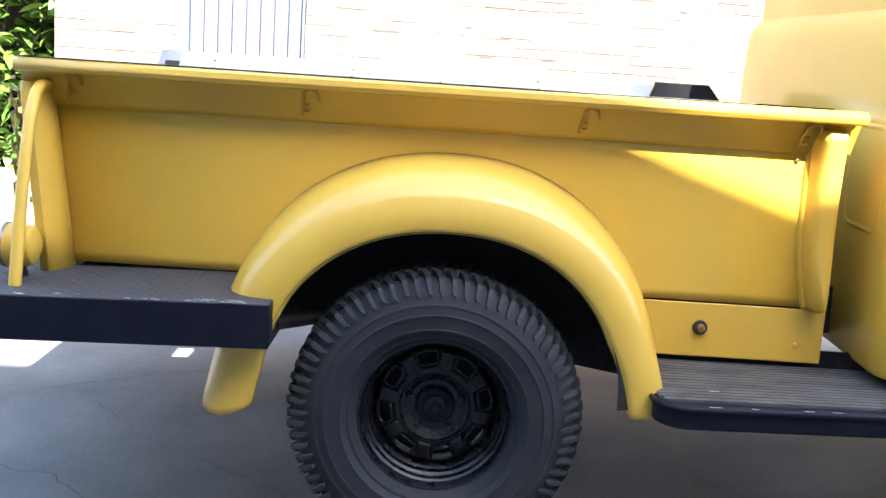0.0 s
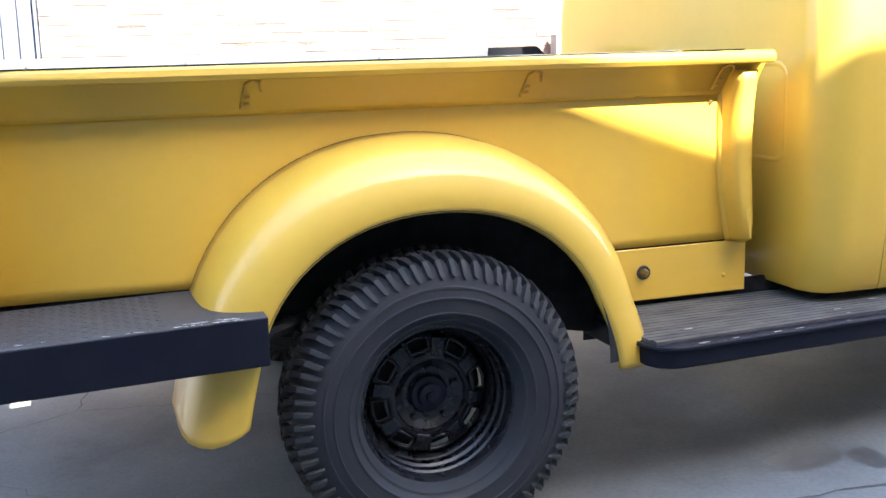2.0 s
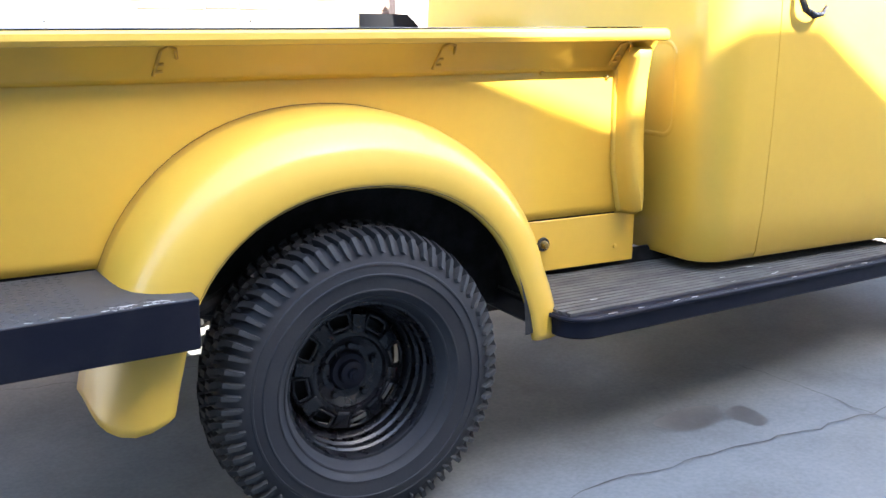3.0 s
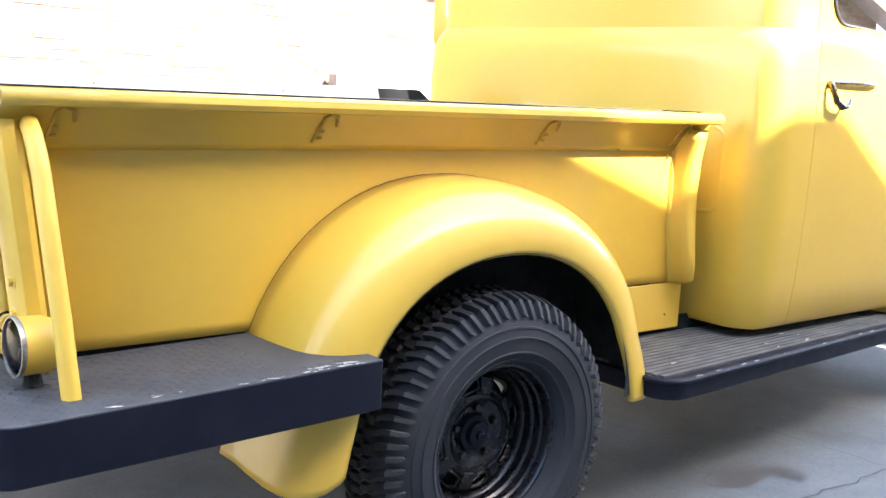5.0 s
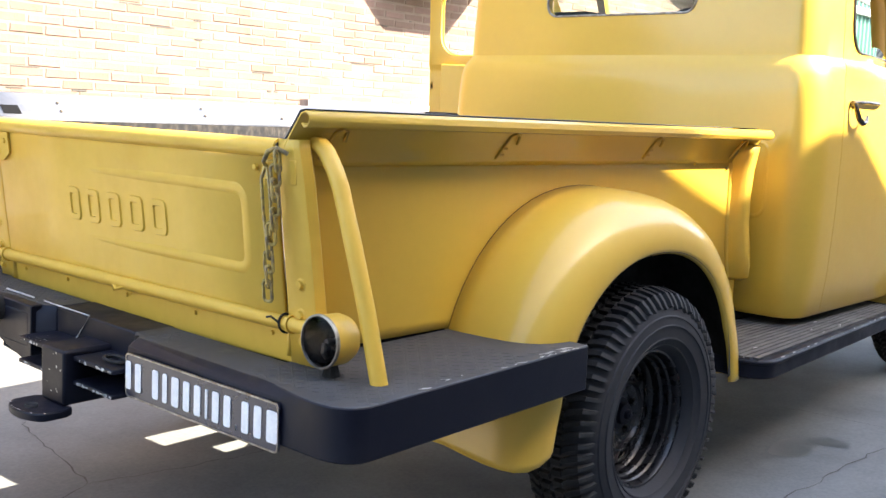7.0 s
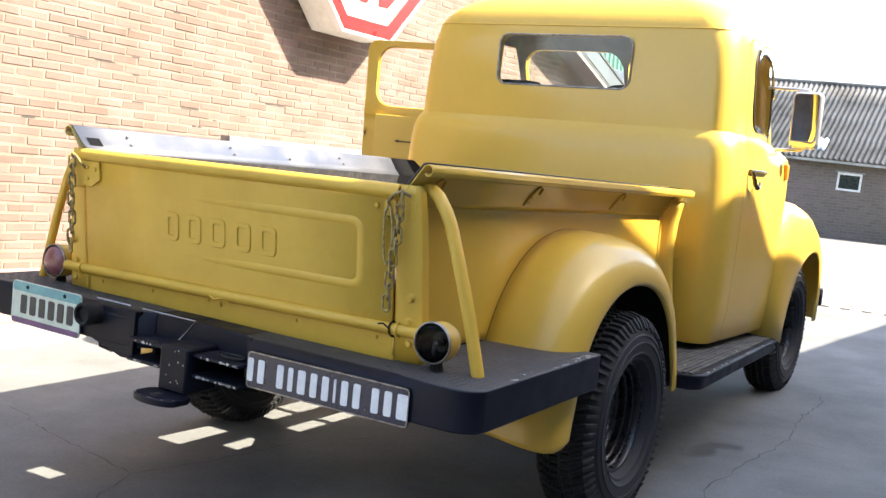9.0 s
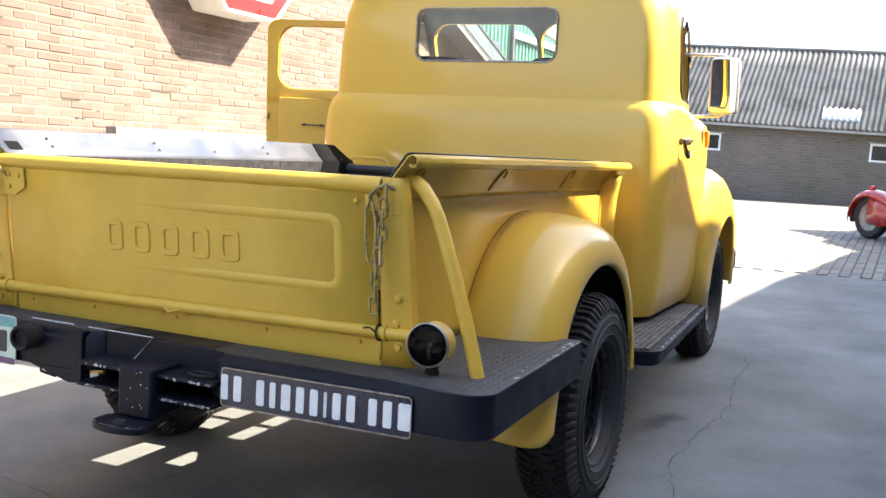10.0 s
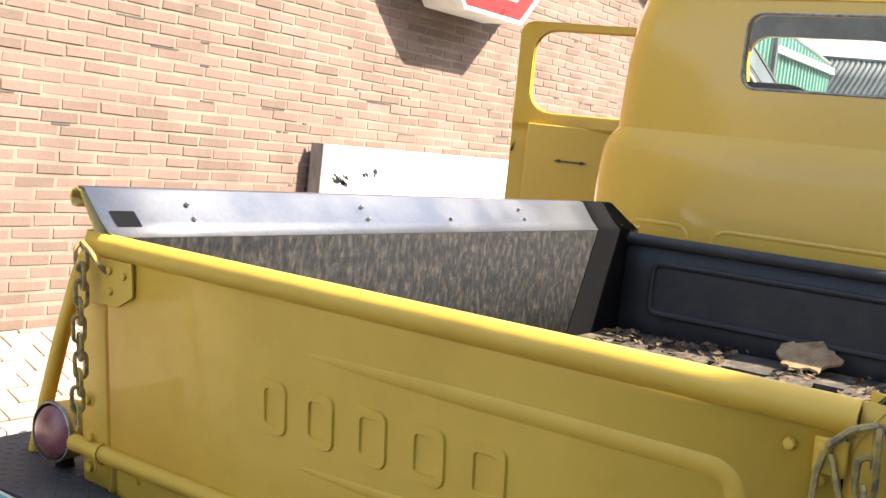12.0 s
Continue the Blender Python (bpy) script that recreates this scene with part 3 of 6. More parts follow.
def hedge_parts():
    rng = random.Random(11)
    stems = B()
    for i in range(16):
        x, y = -2.95 - i * 0.17, 4.0 + rng.uniform(-0.2, 0.3)
        p = [(x, y, 0.1)]
        for k in range(5):
            p.append((p[-1][0] + rng.uniform(-0.1, 0.1), p[-1][1] + rng.uniform(-0.14, 0.08), p[-1][2] + 0.55))
        tube(stems, p, [0.025, 0.022, 0.018, 0.013, 0.009, 0.005], 6)
    part("stems", stems, BARK, hedge)
    verts, faces = [], []
    for i in range(5200):
        x = rng.uniform(-5.6, -2.66)
        z = rng.uniform(0.36, 3.2)
        bulge = 0.10 * math.sin(x * 5.1 + z * 3.0) + 0.08 * math.sin(z * 7.3 - x * 2.0)
        y = 3.62 + bulge + abs(rng.gauss(0, 0.16))
        s = rng.uniform(0.055, 0.10)
        m = Matrix.LocRotScale((x, y, z), Euler((rng.uniform(-1.0, 0.5), rng.uniform(-0.7, 0.7), rng.uniform(0, 6.28))), (s, s, s))
        n0 = len(verts)
        shape = [(0, -1, 0), (0.34, -0.45, 0.09), (0.42, 0.05, 0.10), (0.28, 0.6, 0.05), (0, 1.05, -0.12), (-0.28, 0.6, 0.05), (-0.42, 0.05, 0.10),
                 (-0.34, -0.45, 0.09), (0, -0.3, 0), (0, 0.4, 0)]
        verts += [m @ Vector(v) for v in shape]
        faces += [[n0 + q for q in f] for f in ((0, 1, 8), (1, 2, 9, 8), (2, 3, 9), (3, 4, 9), (4, 5, 9), (5, 6, 9), (6, 7, 8, 9), (7, 0, 8))]
    me = bpy.data.meshes.new("leaves")
    me.from_pydata(verts, [], faces)
    bm = B()
    bm.from_mesh(me)
    bpy.data.meshes.remove(me)
    part("leaves", bm, LEAF, hedge, smooth=1.2)
    # dark box added behind the leaves; its colour stands for the hedge's inner shade
    part("shaded_core", boxes((-5.6, -2.75, 4.25, 4.6, 0.05, 3.0)), CORE_SHADE, hedge)


hedge_parts()

# ---------------------------------------------------------------- far side of the yard
shed = thing("far_shed", (24, 1.5, 0.46), "long low brick shed with a corrugated grey roof", "shed")
SHED_X, PITCH = 24.0, 0.72
WINDOWS = ((2.62, 3.20), (-1.49, -0.91))
HEAD, SILL = 2.055, 1.615
wall_rows = [(SHED_X, SHED_X + 0.25, -14, 26, -0.6, SILL), (SHED_X, SHED_X + 0.25, -14, 26, HEAD, 2.48)]
sides = [-14] + sorted(v for w in WINDOWS for v in w) + [26]
for y0, y1 in zip(sides[::2], sides[1::2]):
    wall_rows.append((SHED_X, SHED_X + 0.25, y0, y1, SILL, HEAD))
for row in wall_rows:
    part("shed_wall", boxes(row), FAR_BRICK, shed)


def sheet(x, y):
    """Height of the corrugated roof."""
    return 2.345 + (x - 23.72) * PITCH + 0.026 * math.cos(2 * math.pi * y / 0.137)


# sheets in four tiers, each lapping over the one below
corr = B()
rows = []
TIERS = (23.72, 24.46, 25.20, 25.94, 26.66)
for x0, x1 in zip(TIERS, TIERS[1:]):
    for x, up in ((x0, 0.001), (x0, 0.004), (x1, 0.0)):
        rows.append([(x, -14 + i * 0.017125, sheet(x, -14 + i * 0.017125) + up) for i in range(2336)])
grid(corr, rows)
part("shed_roof", corr, ROOF_SHEET, shed, "weathered corrugated fibre-cement roof", smooth=1.5)
back = B()
grid(back, [[(26.66, -14, 4.46), (26.66, 26, 4.46)], [(29.6, -14, 2.34), (29.6, 26, 2.34)]])
part("shed_roof_back", back, ROOF_SHEET, shed)
part("ridge_cap", tube(B(), [(26.66, -14, 4.475), (26.66, 26, 4.475)], 0.06, 8), ROOF_SHEET, shed)
part("eave_board", boxes((23.70, 23.73, -14, 26, 2.255, 2.315)), FAR_TRIM, shed)
for wy0, wy1 in WINDOWS:
    x0, x1 = SHED_X - 0.02, SHED_X + 0.05
    sw = part("shed_window", boxes((x0, x1, wy0, wy0 + 0.05, SILL, HEAD), (x0, x1, wy1 - 0.05, wy1, SILL, HEAD), (x0, x1, wy0 + 0.05, wy1 - 0.05, SILL, SILL + 0.05),
                                   (x0, x1, wy0 + 0.05, wy1 - 0.05, HEAD - 0.05, HEAD)), WHITE_WOOD, shed, "white framed window")
    part("pane", boxes((SHED_X, SHED_X + 0.02, wy0 + 0.05, wy1 - 0.05, SILL + 0.05, HEAD - 0.05)), RIM, sw)
    part("lintel", boxes((SHED_X - 0.03, SHED_X, wy0 - 0.06, wy1 + 0.05, HEAD + 0.005, HEAD + 0.035)), FAR_TRIM, sw)
for sy in (-0.60, 3.62):
    sk = B()
    grid(sk, [[(x, sy + i * 0.017125, sheet(x, sy + i * 0.017125) + 0.016) for i in range(52)] for x in (24.0, 24.42)])
    part("skylight", sk, SKYLIGHT, shed, "pale translucent roof sheet", solid=0.01)
# the shed follows the yard, which falls a little along its length
shed.rotation_euler = (math.atan(0.03), 0, 0)

green = thing("green_barn", (13.5, 6, 0), "green corrugated metal barn with a white roof edge", "barn")
gw = B()
rows = [[], []]
for i in range(213):
    x = 9.95 + i * 0.028
    d = 0.0 if (i // 3) % 2 else 0.035
    rows[0].append((x, 4.25 + d, 0))
    rows[1].append((x, 4.25 + d, 3.62 - 0.078 * max(0.0, x - 12.3)))
grid(gw, rows)
part("cladding", gw, GREEN_SHEET, green, smooth=0, solid=0.01)
part("end_wall", boxes((15.86, 15.89, 4.25, 12, 0, 3.3)), GREEN_SHEET, green)
part("roof_edge", boxes((12.95, 15.9, 4.17, 4.245, 3.205, 3.305)), WHITE_WOOD, green, "white board along the cladding")
part("drain_pipe", tube(B(), [(12.86, 4.19, 0.0), (12.86, 4.19, 3.42)], 0.045, 8), LEAD, green)
# flat panel added to darken the cladding left of the pipe
part("barn_panel", boxes((10.0, 12.36, 4.20, 4.24, 0.02, 3.05)), GREY_DOOR, green, "flat grey-blue panel on the cladding", bevel=0.01)
rf = B()
grid(rf, [[(9.5, 4.26, 3.66), (12.3, 4.26, 3.66), (15.9, 4.26, 3.38)], [(9.5, 9, 4.2), (12.3, 9, 4.2), (15.9, 9, 3.9)]])
part("barn_roof", rf, ROOF_SHEET, green, solid=0.06)

# the tall neighbour on the camera's side, whose roof line throws the shade
NEAR_Y = -5.4


def neighbour():
    line = [(-33.12, 8.29), (1.087, 6.658), (2.537, 6.438), (3.112, 6.238), (3.332, 6.288), (3.622, 6.288), (3.782, 6.178), (4.102, 5.978), (4.602, 5.89), (6.35, 5.42), (7.4, 5.34),
            (8.5, 5.23), (9.03, 5.10), (10.0, 4.98), (11.28, 4.78), (11.73, 5.06), (12.2, 5.33), (12.54, 5.265), (13.1, 5.54), (13.96, 6.1), (14.02, 5.6), (14.15, 5.1), (15.5, 4.85), (23.5, 4.1)]
    bm = B()
    outline = [(line[0][0], 0.0), (line[-1][0], 0.0)] + line[::-1]
    slab(bm, outline, lambda u, v, d: Vector((u, NEAR_Y - d, v)), 0.0, 8.0)
    structure("wall_neighbour", bm, PLASTER, "tall grey building on the shaded side of the yard", smooth=0)["category"] = "building"
    # wall out of view, added and kept pale to brighten the truck's rear
    end = boxes((-16.3, -16.0, NEAR_Y + 0.01, 14.0, 0, 4.0))
    structure("wall_yard_end", end, BOUNCE_PALE, "unseen pale wall added to bounce light onto the tailgate", smooth=0)["category"] = "wall"


neighbour()

# ---------------------------------------------------------------- the truck
TRUCK = thing("pickup_truck", (1.0, 0, 0), "old yellow step-side pickup truck with black wheels and rear bumper", "truck")
SIDES = (("right", -1), ("left", 1))


def flip(bm, s):
    """Mirrors what was built for the right side (y < 0) to the left when s is 1."""
    if s > 0:
        bmesh.ops.scale(bm, verts=bm.verts, vec=(1, -1, 1))
        bmesh.ops.reverse_faces(bm, faces=bm.faces)
    return bm


def on_truck(name, bm, mat, s=-1, label="", parent=None, **k):
    return part(name, flip(bm, s), mat, parent or TRUCK, label, **k)


BED_X0, BED_X1, SIDE_Y = -1.19, 1.175, 0.69



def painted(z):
    """Where the black that stands for shade on the bed's front corner begins."""
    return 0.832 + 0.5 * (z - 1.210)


# --- bed sides, skirts, flare boards, posts
for _, s in SIDES:
    b = B()
    grid(b, [[(x, -SIDE_Y, z) for z in (0.69, 0.72, 1.0, 1.13, 1.165)] for x in (BED_X0 + 0.03, -0.5, 0, 0.5, BED_X1 - 0.02)])
    on_truck("bed_side", b, YELLOW, s, solid=0.008)
    on_truck("skirt", boxes((0.612, BED_X1, -SIDE_Y - 0.004, -SIDE_Y + 0.006, 0.518, 0.684)), YELLOW, s, bevel=0.003)
    # flare board: rises outwards to a rolled edge
    fl = B()
    prof = [(-SIDE_Y - 0.006, 1.150), (-SIDE_Y - 0.010, 1.165), (-0.725, 1.205), (-0.768, 1.262), (-0.778, 1.276), (-0.792, 1.281), (-0.804, 1.274), (-0.807, 1.260),
            (-0.800, 1.248), (-0.788, 1.246), (-0.781, 1.254)]
    tip = 1.182 if s == SIDES[0][1] else 1.07
    lift = 0.0 if s < 0 else 0.012
    grid(fl, [[(x, y, z + lift) for y, z in prof] for x in (-1.215, -0.6, 0.0, 0.6, tip)])
    fb = on_truck("flare_board", fl, YELLOW, s, solid=0.004)
    for x in (-1.09, -0.412, 0.39, 1.03):
        k = B()
        tube(k, [(x - 0.004, -0.706, 1.168), (x, -0.728, 1.200), (x + 0.005, -0.752, 1.232), (x + 0.020, -0.762, 1.243), (x + 0.040, -0.758, 1.236), (x + 0.047, -0.742, 1.212)], 0.0048, 6)
        for q in (0.0, 0.5):
            tube(k, [(x - 0.003, -0.714 - 0.026 * q, 1.178 + 0.036 * q), (x + 0.017, -0.717 - 0.026 * q, 1.180 + 0.036 * q)], 0.0042, 6)
        on_truck("bracket", k, BRACKET, s, parent=fb, label="rusty bent bracket")
    # inner lining of flare board and side
    inner = B()
    fold, high = (1.168, 1.0) if s < 0 else (1.210, 0.73)
    pi = [(-SIDE_Y + 0.014, fold), (-0.712, fold + 0.037 * high), (-0.757, fold + 0.096 * high), (-0.772, fold + 0.116 * high), (-0.790, fold + 0.119 * high)]
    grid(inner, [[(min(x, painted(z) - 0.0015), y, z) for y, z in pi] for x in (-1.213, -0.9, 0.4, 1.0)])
    fi = on_truck("flare_lining", inner, GREY_METAL, s, "bare grey metal inner face", solid=0.002)
    for x in (-0.98, -0.40, -0.03, 0.38):
        for yy, zz in ((-0.715, fold + 0.041 * high), (-0.742, fold + 0.078 * high)):
            if x == -0.03 and yy < -0.73:
                continue
            bo = B()
            lathe(bo, [(0.0, 0.007), (0.004, 0.006), (0.006, 0.0)], 8, (0, 0, 0), "z")
            bmesh.ops.transform(bo, verts=bo.verts, matrix=Matrix.Translation((x, yy + 0.004, zz + 0.002)) @ Matrix.Rotation(radians(-38), 4, "X"))
            on_truck("rivet", bo, DULL_METAL, s, parent=fi)
    # shade on the flare's front corner, put in as a black piece
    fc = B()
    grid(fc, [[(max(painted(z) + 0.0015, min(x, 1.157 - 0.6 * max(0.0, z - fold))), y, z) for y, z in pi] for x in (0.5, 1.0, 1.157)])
    on_truck("flare_corner", fc, SHADE_BLACK, s, "front corner of the flare, coloured black for the shade on it", solid=0.002)
    # open slot drawn as a flat sheet, its inner shade in the colour
    pk = B()
    grid(pk, [[(x, y, z) for y, z in ((-0.697, fold + 0.026 * high), (-0.727, fold + 0.063 * high))] for x in (-1.185, -1.125)])
    on_truck("stake_slot", pk, SHADE_BLACK, s, parent=fi, label="dark stake pocket slot", smooth=0)
    sl = B()
    grid(sl, [[(x, -SIDE_Y + 0.012, z) for z in (0.80, 1.0, fold)] for x in (-1.16, -0.4, 0.4, 1.10)])
    on_truck("side_lining", sl, SCRATCHED, s, "scratched dark metal inner side", solid=0.003)
    # rear corner post with its outward flange
    LEANT = True
    po = B()
    pp = [(-1.205, -0.690), (-1.212, -0.700), (-1.212, -0.772), (-1.204, -0.786), (-1.180, -0.792), (-1.165, -0.775), (-1.152, -0.735), (-1.138, -0.696)]
    rows = []
    for z, w in ((0.672, 1.0), (0.80, 1.0), (1.0, 0.93), (1.12, 0.86), (1.19, 0.78), (1.215, 0.72)):
        rows.append([(x, -0.69 + (y + 0.69) * w, z) for x, y in pp])
    grid(po, rows)
    post = on_truck("corner_post", po, YELLOW_WORN, s, solid=0.006)
    for z, yy in ((0.735, -0.75), (0.80, -0.745), (0.875, -0.752)):
        bo = B()
        lathe(bo, [(0.0, -0.016), (0.010, -0.014), (0.012, -0.006), (0.017, -0.004), (0.017, 0.0)], 8, (-1.212, yy, z), "x")
        on_truck("bolt_head", bo, YELLOW_WORN, s, parent=post)
    lp = (-1.222, -1.213, -0.772, -0.692, 1.075, 1.165) if s > 0 else (-1.217, -1.212, -0.760, -0.737, 1.11, 1.168)
    on_truck("latch_plate", boxes(lp), YELLOW_WORN, s, parent=post, bevel=0.003)
    LEANT = False
    # front stake of the bed, waisted and curved outwards
    fs = B()
    rows = []
    for z, out, left in ((0.686, 0.050, 1.112), (0.70, 0.076, 1.108), (0.75, 0.080, 1.096), (0.83, 0.072, 1.080), (0.92, 0.062, 1.072), (1.02, 0.060, 1.070), (1.12, 0.066, 1.070), (1.19, 0.078, 1.066), (1.225, 0.084, 1.060)):
        rows.append([(left - 0.015, -SIDE_Y - 0.002, z), (left, -SIDE_Y - 0.010, z), (left + 0.012, -SIDE_Y - out * 0.55, z), (left + 0.022, -SIDE_Y - out * 0.9, z), (left + 0.032, -SIDE_Y - out, z),
                     (1.138, -SIDE_Y - out, z), (1.148, -SIDE_Y - out * 0.9, z), (1.150, -SIDE_Y - out * 0.4, z), (1.152, -SIDE_Y + 0.02, z)])
    grid(fs, rows)
    on_truck("front_stake", fs, YELLOW, s, solid=0.005)
    # brace pipe from post to deck
    br = B()
    pts = [(-1.145, -0.745, 1.205), (-1.150, -0.775, 1.205), (-1.152, -0.80, 1.188), (-1.152, -0.828, 1.15), (-1.152, -0.85, 1.11), (-1.150, -0.90, 0.97), (-1.146, -0.945, 0.83), (-1.142, -0.988, 0.672)]
    if s > 0:
        pts = [(x + 0.03 * max(0.0, 1.2 - z), y, z) for x, y, z in pts]
    tube(br, pts, 0.0205, 14, flat=0.8)
    on_truck("brace_pipe", br, YELLOW_WORN, s)
    # small bolts on the side
    for x, z, m in ((0.775, 1.148, YELLOW), (1.03, 1.128, BRASS), (1.095, 0.573, YELLOW)):
        bo = B()
        lathe(bo, [(0.0, -0.008), (0.006, -0.006), (0.008, 0.0)], 10, (x, -SIDE_Y - 0.004, z), "y")
        on_truck("bolt", bo, m, s)

knob = B()
lathe(knob, [(0.0, -0.024), (0.008, -0.023), (0.0125, -0.015), (0.0125, -0.006), (0.016, -0.004)], 20, (0.803, -SIDE_Y - 0.004, 0.608), "y")
kn = part("fuel_knob", knob, BRASS, TRUCK, "small brass knob in a black ring")
kr = B()
lathe(kr, [(0.014, -0.006), (0.021, -0.007), (0.023, 0.0)], 20, (0.803, -SIDE_Y - 0.004, 0.608), "y")
part("ring", kr, GASKET, kn)

# --- bed front wall and floor
hb = B()
ys = [-0.676, -0.60, 0.60, 0.676]
grid(hb, [[(1.085, y, z) for y in ys] for z in (0.79, 0.90, 1.05, 1.18)])
head = part("head_board", hb, LINER, TRUCK, "black painted front wall of the bed", solid=0.01)
part("head_roll", tube(B(), [(1.085, -0.69, 1.180), (1.085, 0.69, 1.180)], 0.022, 12), LINER, head)
for y0, y1 in ((-0.56, 0.56),):
    ridge = B()
    tube(ridge, [(1.076, y, z) for y, z in rounded(y0, y1, 0.925, 1.105, 0.03)], 0.011, 8, closed=True)
    part("pressed_ridge", ridge, LINER, head)
# slanted black sheet stands for the shade across the side lining's front end
part("bed_corner", slab(B(), [(0.828, 1.211), (1.075, 1.211), (1.075, 0.80), (0.66, 0.80)], lambda u, v, d: Vector((u, d, v)), 0.6735, 0.6755), SHADE_BLACK, TRUCK)
WHOLE = [(-1.13, 1.08)]
for y0, y1, runs in ((-0.675, -0.54, WHOLE), (-0.537, -0.40, WHOLE), (-0.397, -0.26, WHOLE), (-0.257, -0.208, WHOLE), (-0.205, -0.115, [(-1.13, -1.04), (-0.99, -0.97), (-0.93, -0.05), (0.18, 0.30), (0.55, 0.59), (0.83, 1.08)]),
                     (-0.112, -0.05, WHOLE), (-0.047, 0.012, WHOLE), (0.015, 0.165, [(-1.13, -0.82), (-0.74, -0.17), (0.16, 0.42), (0.565, 0.60), (0.79, 1.08)]), (0.168, 0.30, WHOLE), (0.30, 0.45, WHOLE), (0.45, 0.58, WHOLE),
                     (0.58, 0.675, WHOLE)):
    for x0, x1 in runs:
        part("floor_board", boxes((x0, x1, y0, y1, 0.832, 0.845)), BEDFLOOR, TRUCK)
for x in (-1.1, -0.60, 0.28, 1.03):
    part("cross_sill", boxes((x - 0.03, x + 0.03, -0.68, 0.68, 0.72, 0.830)), UNDER, TRUCK)

# --- tailgate
LEANT = True
GX = -1.212
TG = B()
grid(TG, [[(GX, y, z) for z in (0.772, 0.80, 1.0, 1.16, 1.19)] for y in (-0.684, -0.3, 0.3, 0.684)])
tail = part("tailgate", TG, YELLOW_WORN, TRUCK, "closed yellow tailgate with pressed panel", solid=0.012)
part("top_roll", tube(B(), [(GX + 0.004, -0.70, 1.192), (GX + 0.004, 0.70, 1.192)], 0.024, 16), YELLOW_WORN, tail)
part("bottom_roll", tube(B(), [(GX - 0.006, -0.80, 0.772), (GX - 0.006, 0.80, 0.772)], 0.019, 14), YELLOW_WORN, tail)
rg = B()
ring_pts = [(GX + 0.019, y, z) for y, z in along(rounded(-0.562, 0.578, 0.888, 1.088, 0.035, 6))]
tube(rg, ring_pts, [0.029 - 0.0065 * min(1.0, max(0.0, (p[1] + 0.15) / 0.6)) for p in ring_pts], 20, closed=True)
part("pressed_ridge", rg, YELLOW_WORN, tail)
for y0, y1 in ((0.215, 0.278), (0.110, 0.177), (0.0, 0.067), (-0.113, -0.042), (-0.223, -0.152)):
    em = B()
    ro, ri = rounded(y0, y1, 0.934, 1.028, 0.016, 3), rounded(y0 + 0.015, y1 - 0.015, 0.949, 1.013, 0.008, 3)
    lo = rounded(y0 - 0.003, y1 + 0.003, 0.931, 1.031, 0.018, 3)
    li = rounded(y0 + 0.018, y1 - 0.018, 0.952, 1.010, 0.006, 3)
    grid(em, [[(GX - d, u, v) for u, v in o] for o, d in ((lo, 0.004), (ro, 0.0105), (ri, 0.0105), (li, 0.004))], close=True)
    part("embossed_shape", em, YELLOW_WORN, tail, smooth=0.9)
for s in (-1, 1):
    g = slab(B(), [(-0.690, 1.172), (-0.690, 1.082), (-0.645, 1.082), (-0.602, 1.108), (-0.602, 1.172)], lambda u, v, d: Vector((GX - d, u, v)), 0.008, 0.014 if s > 0 else 0.0095)
    if s > 0:
        on_truck("gusset", g, YELLOW_WORN, s, parent=tail)
    else:
        g.free()
    for yy, zz in ((-0.665, 1.15), (-0.665, 1.11), (-0.625, 1.145)):
        bo = B()
        lathe(bo, [(0.0, -0.009), (0.007, -0.007), (0.009, 0.0)], 8, (GX - 0.012, yy, zz), "x")
        on_truck("rivet", bo, YELLOW_WORN, s, parent=tail)
    hg = B()
    tube(hg, [(GX - 0.006, -0.705, 0.772), (GX - 0.006, -0.715, 0.772)], 0.0235, 12)
    on_truck("hinge_collar", hg, YELLOW_WORN, s, parent=tail)
sill = boxes((-1.205, -1.17, -0.76, 0.76, 0.668, 0.765))
sl = part("rear_sill", sill, YELLOW_WORN, TRUCK, bevel=0.004)
for y in (-0.74, -0.62, -0.30, 0.03, 0.36, 0.62, 0.74):
    bo = B()
    lathe(bo, [(0.0, -0.007), (0.005, -0.006), (0.007, 0.0)], 8, (-1.205, y, 0.735), "x")
    part("bolt_head", bo, YELLOW_WORN, sl)
# dark plate added to block the bright ground seen under the tailgate
part("closing_plate", boxes((-1.16, -1.10, -0.76, 0.76, 0.56, 0.655)), UNDER, TRUCK)
cl = B()
tube(cl, [(GX - 0.008, 0.075, 0.745), (GX - 0.02, 0.055, 0.765), (GX - 0.028, 0.03, 0.755), (GX - 0.02, 0.0, 0.765), (GX - 0.008, -0.02, 0.745)], 0.005, 6)
part("centre_hinge", cl, YELLOW_WORN, sl, "small bent wire hinge")

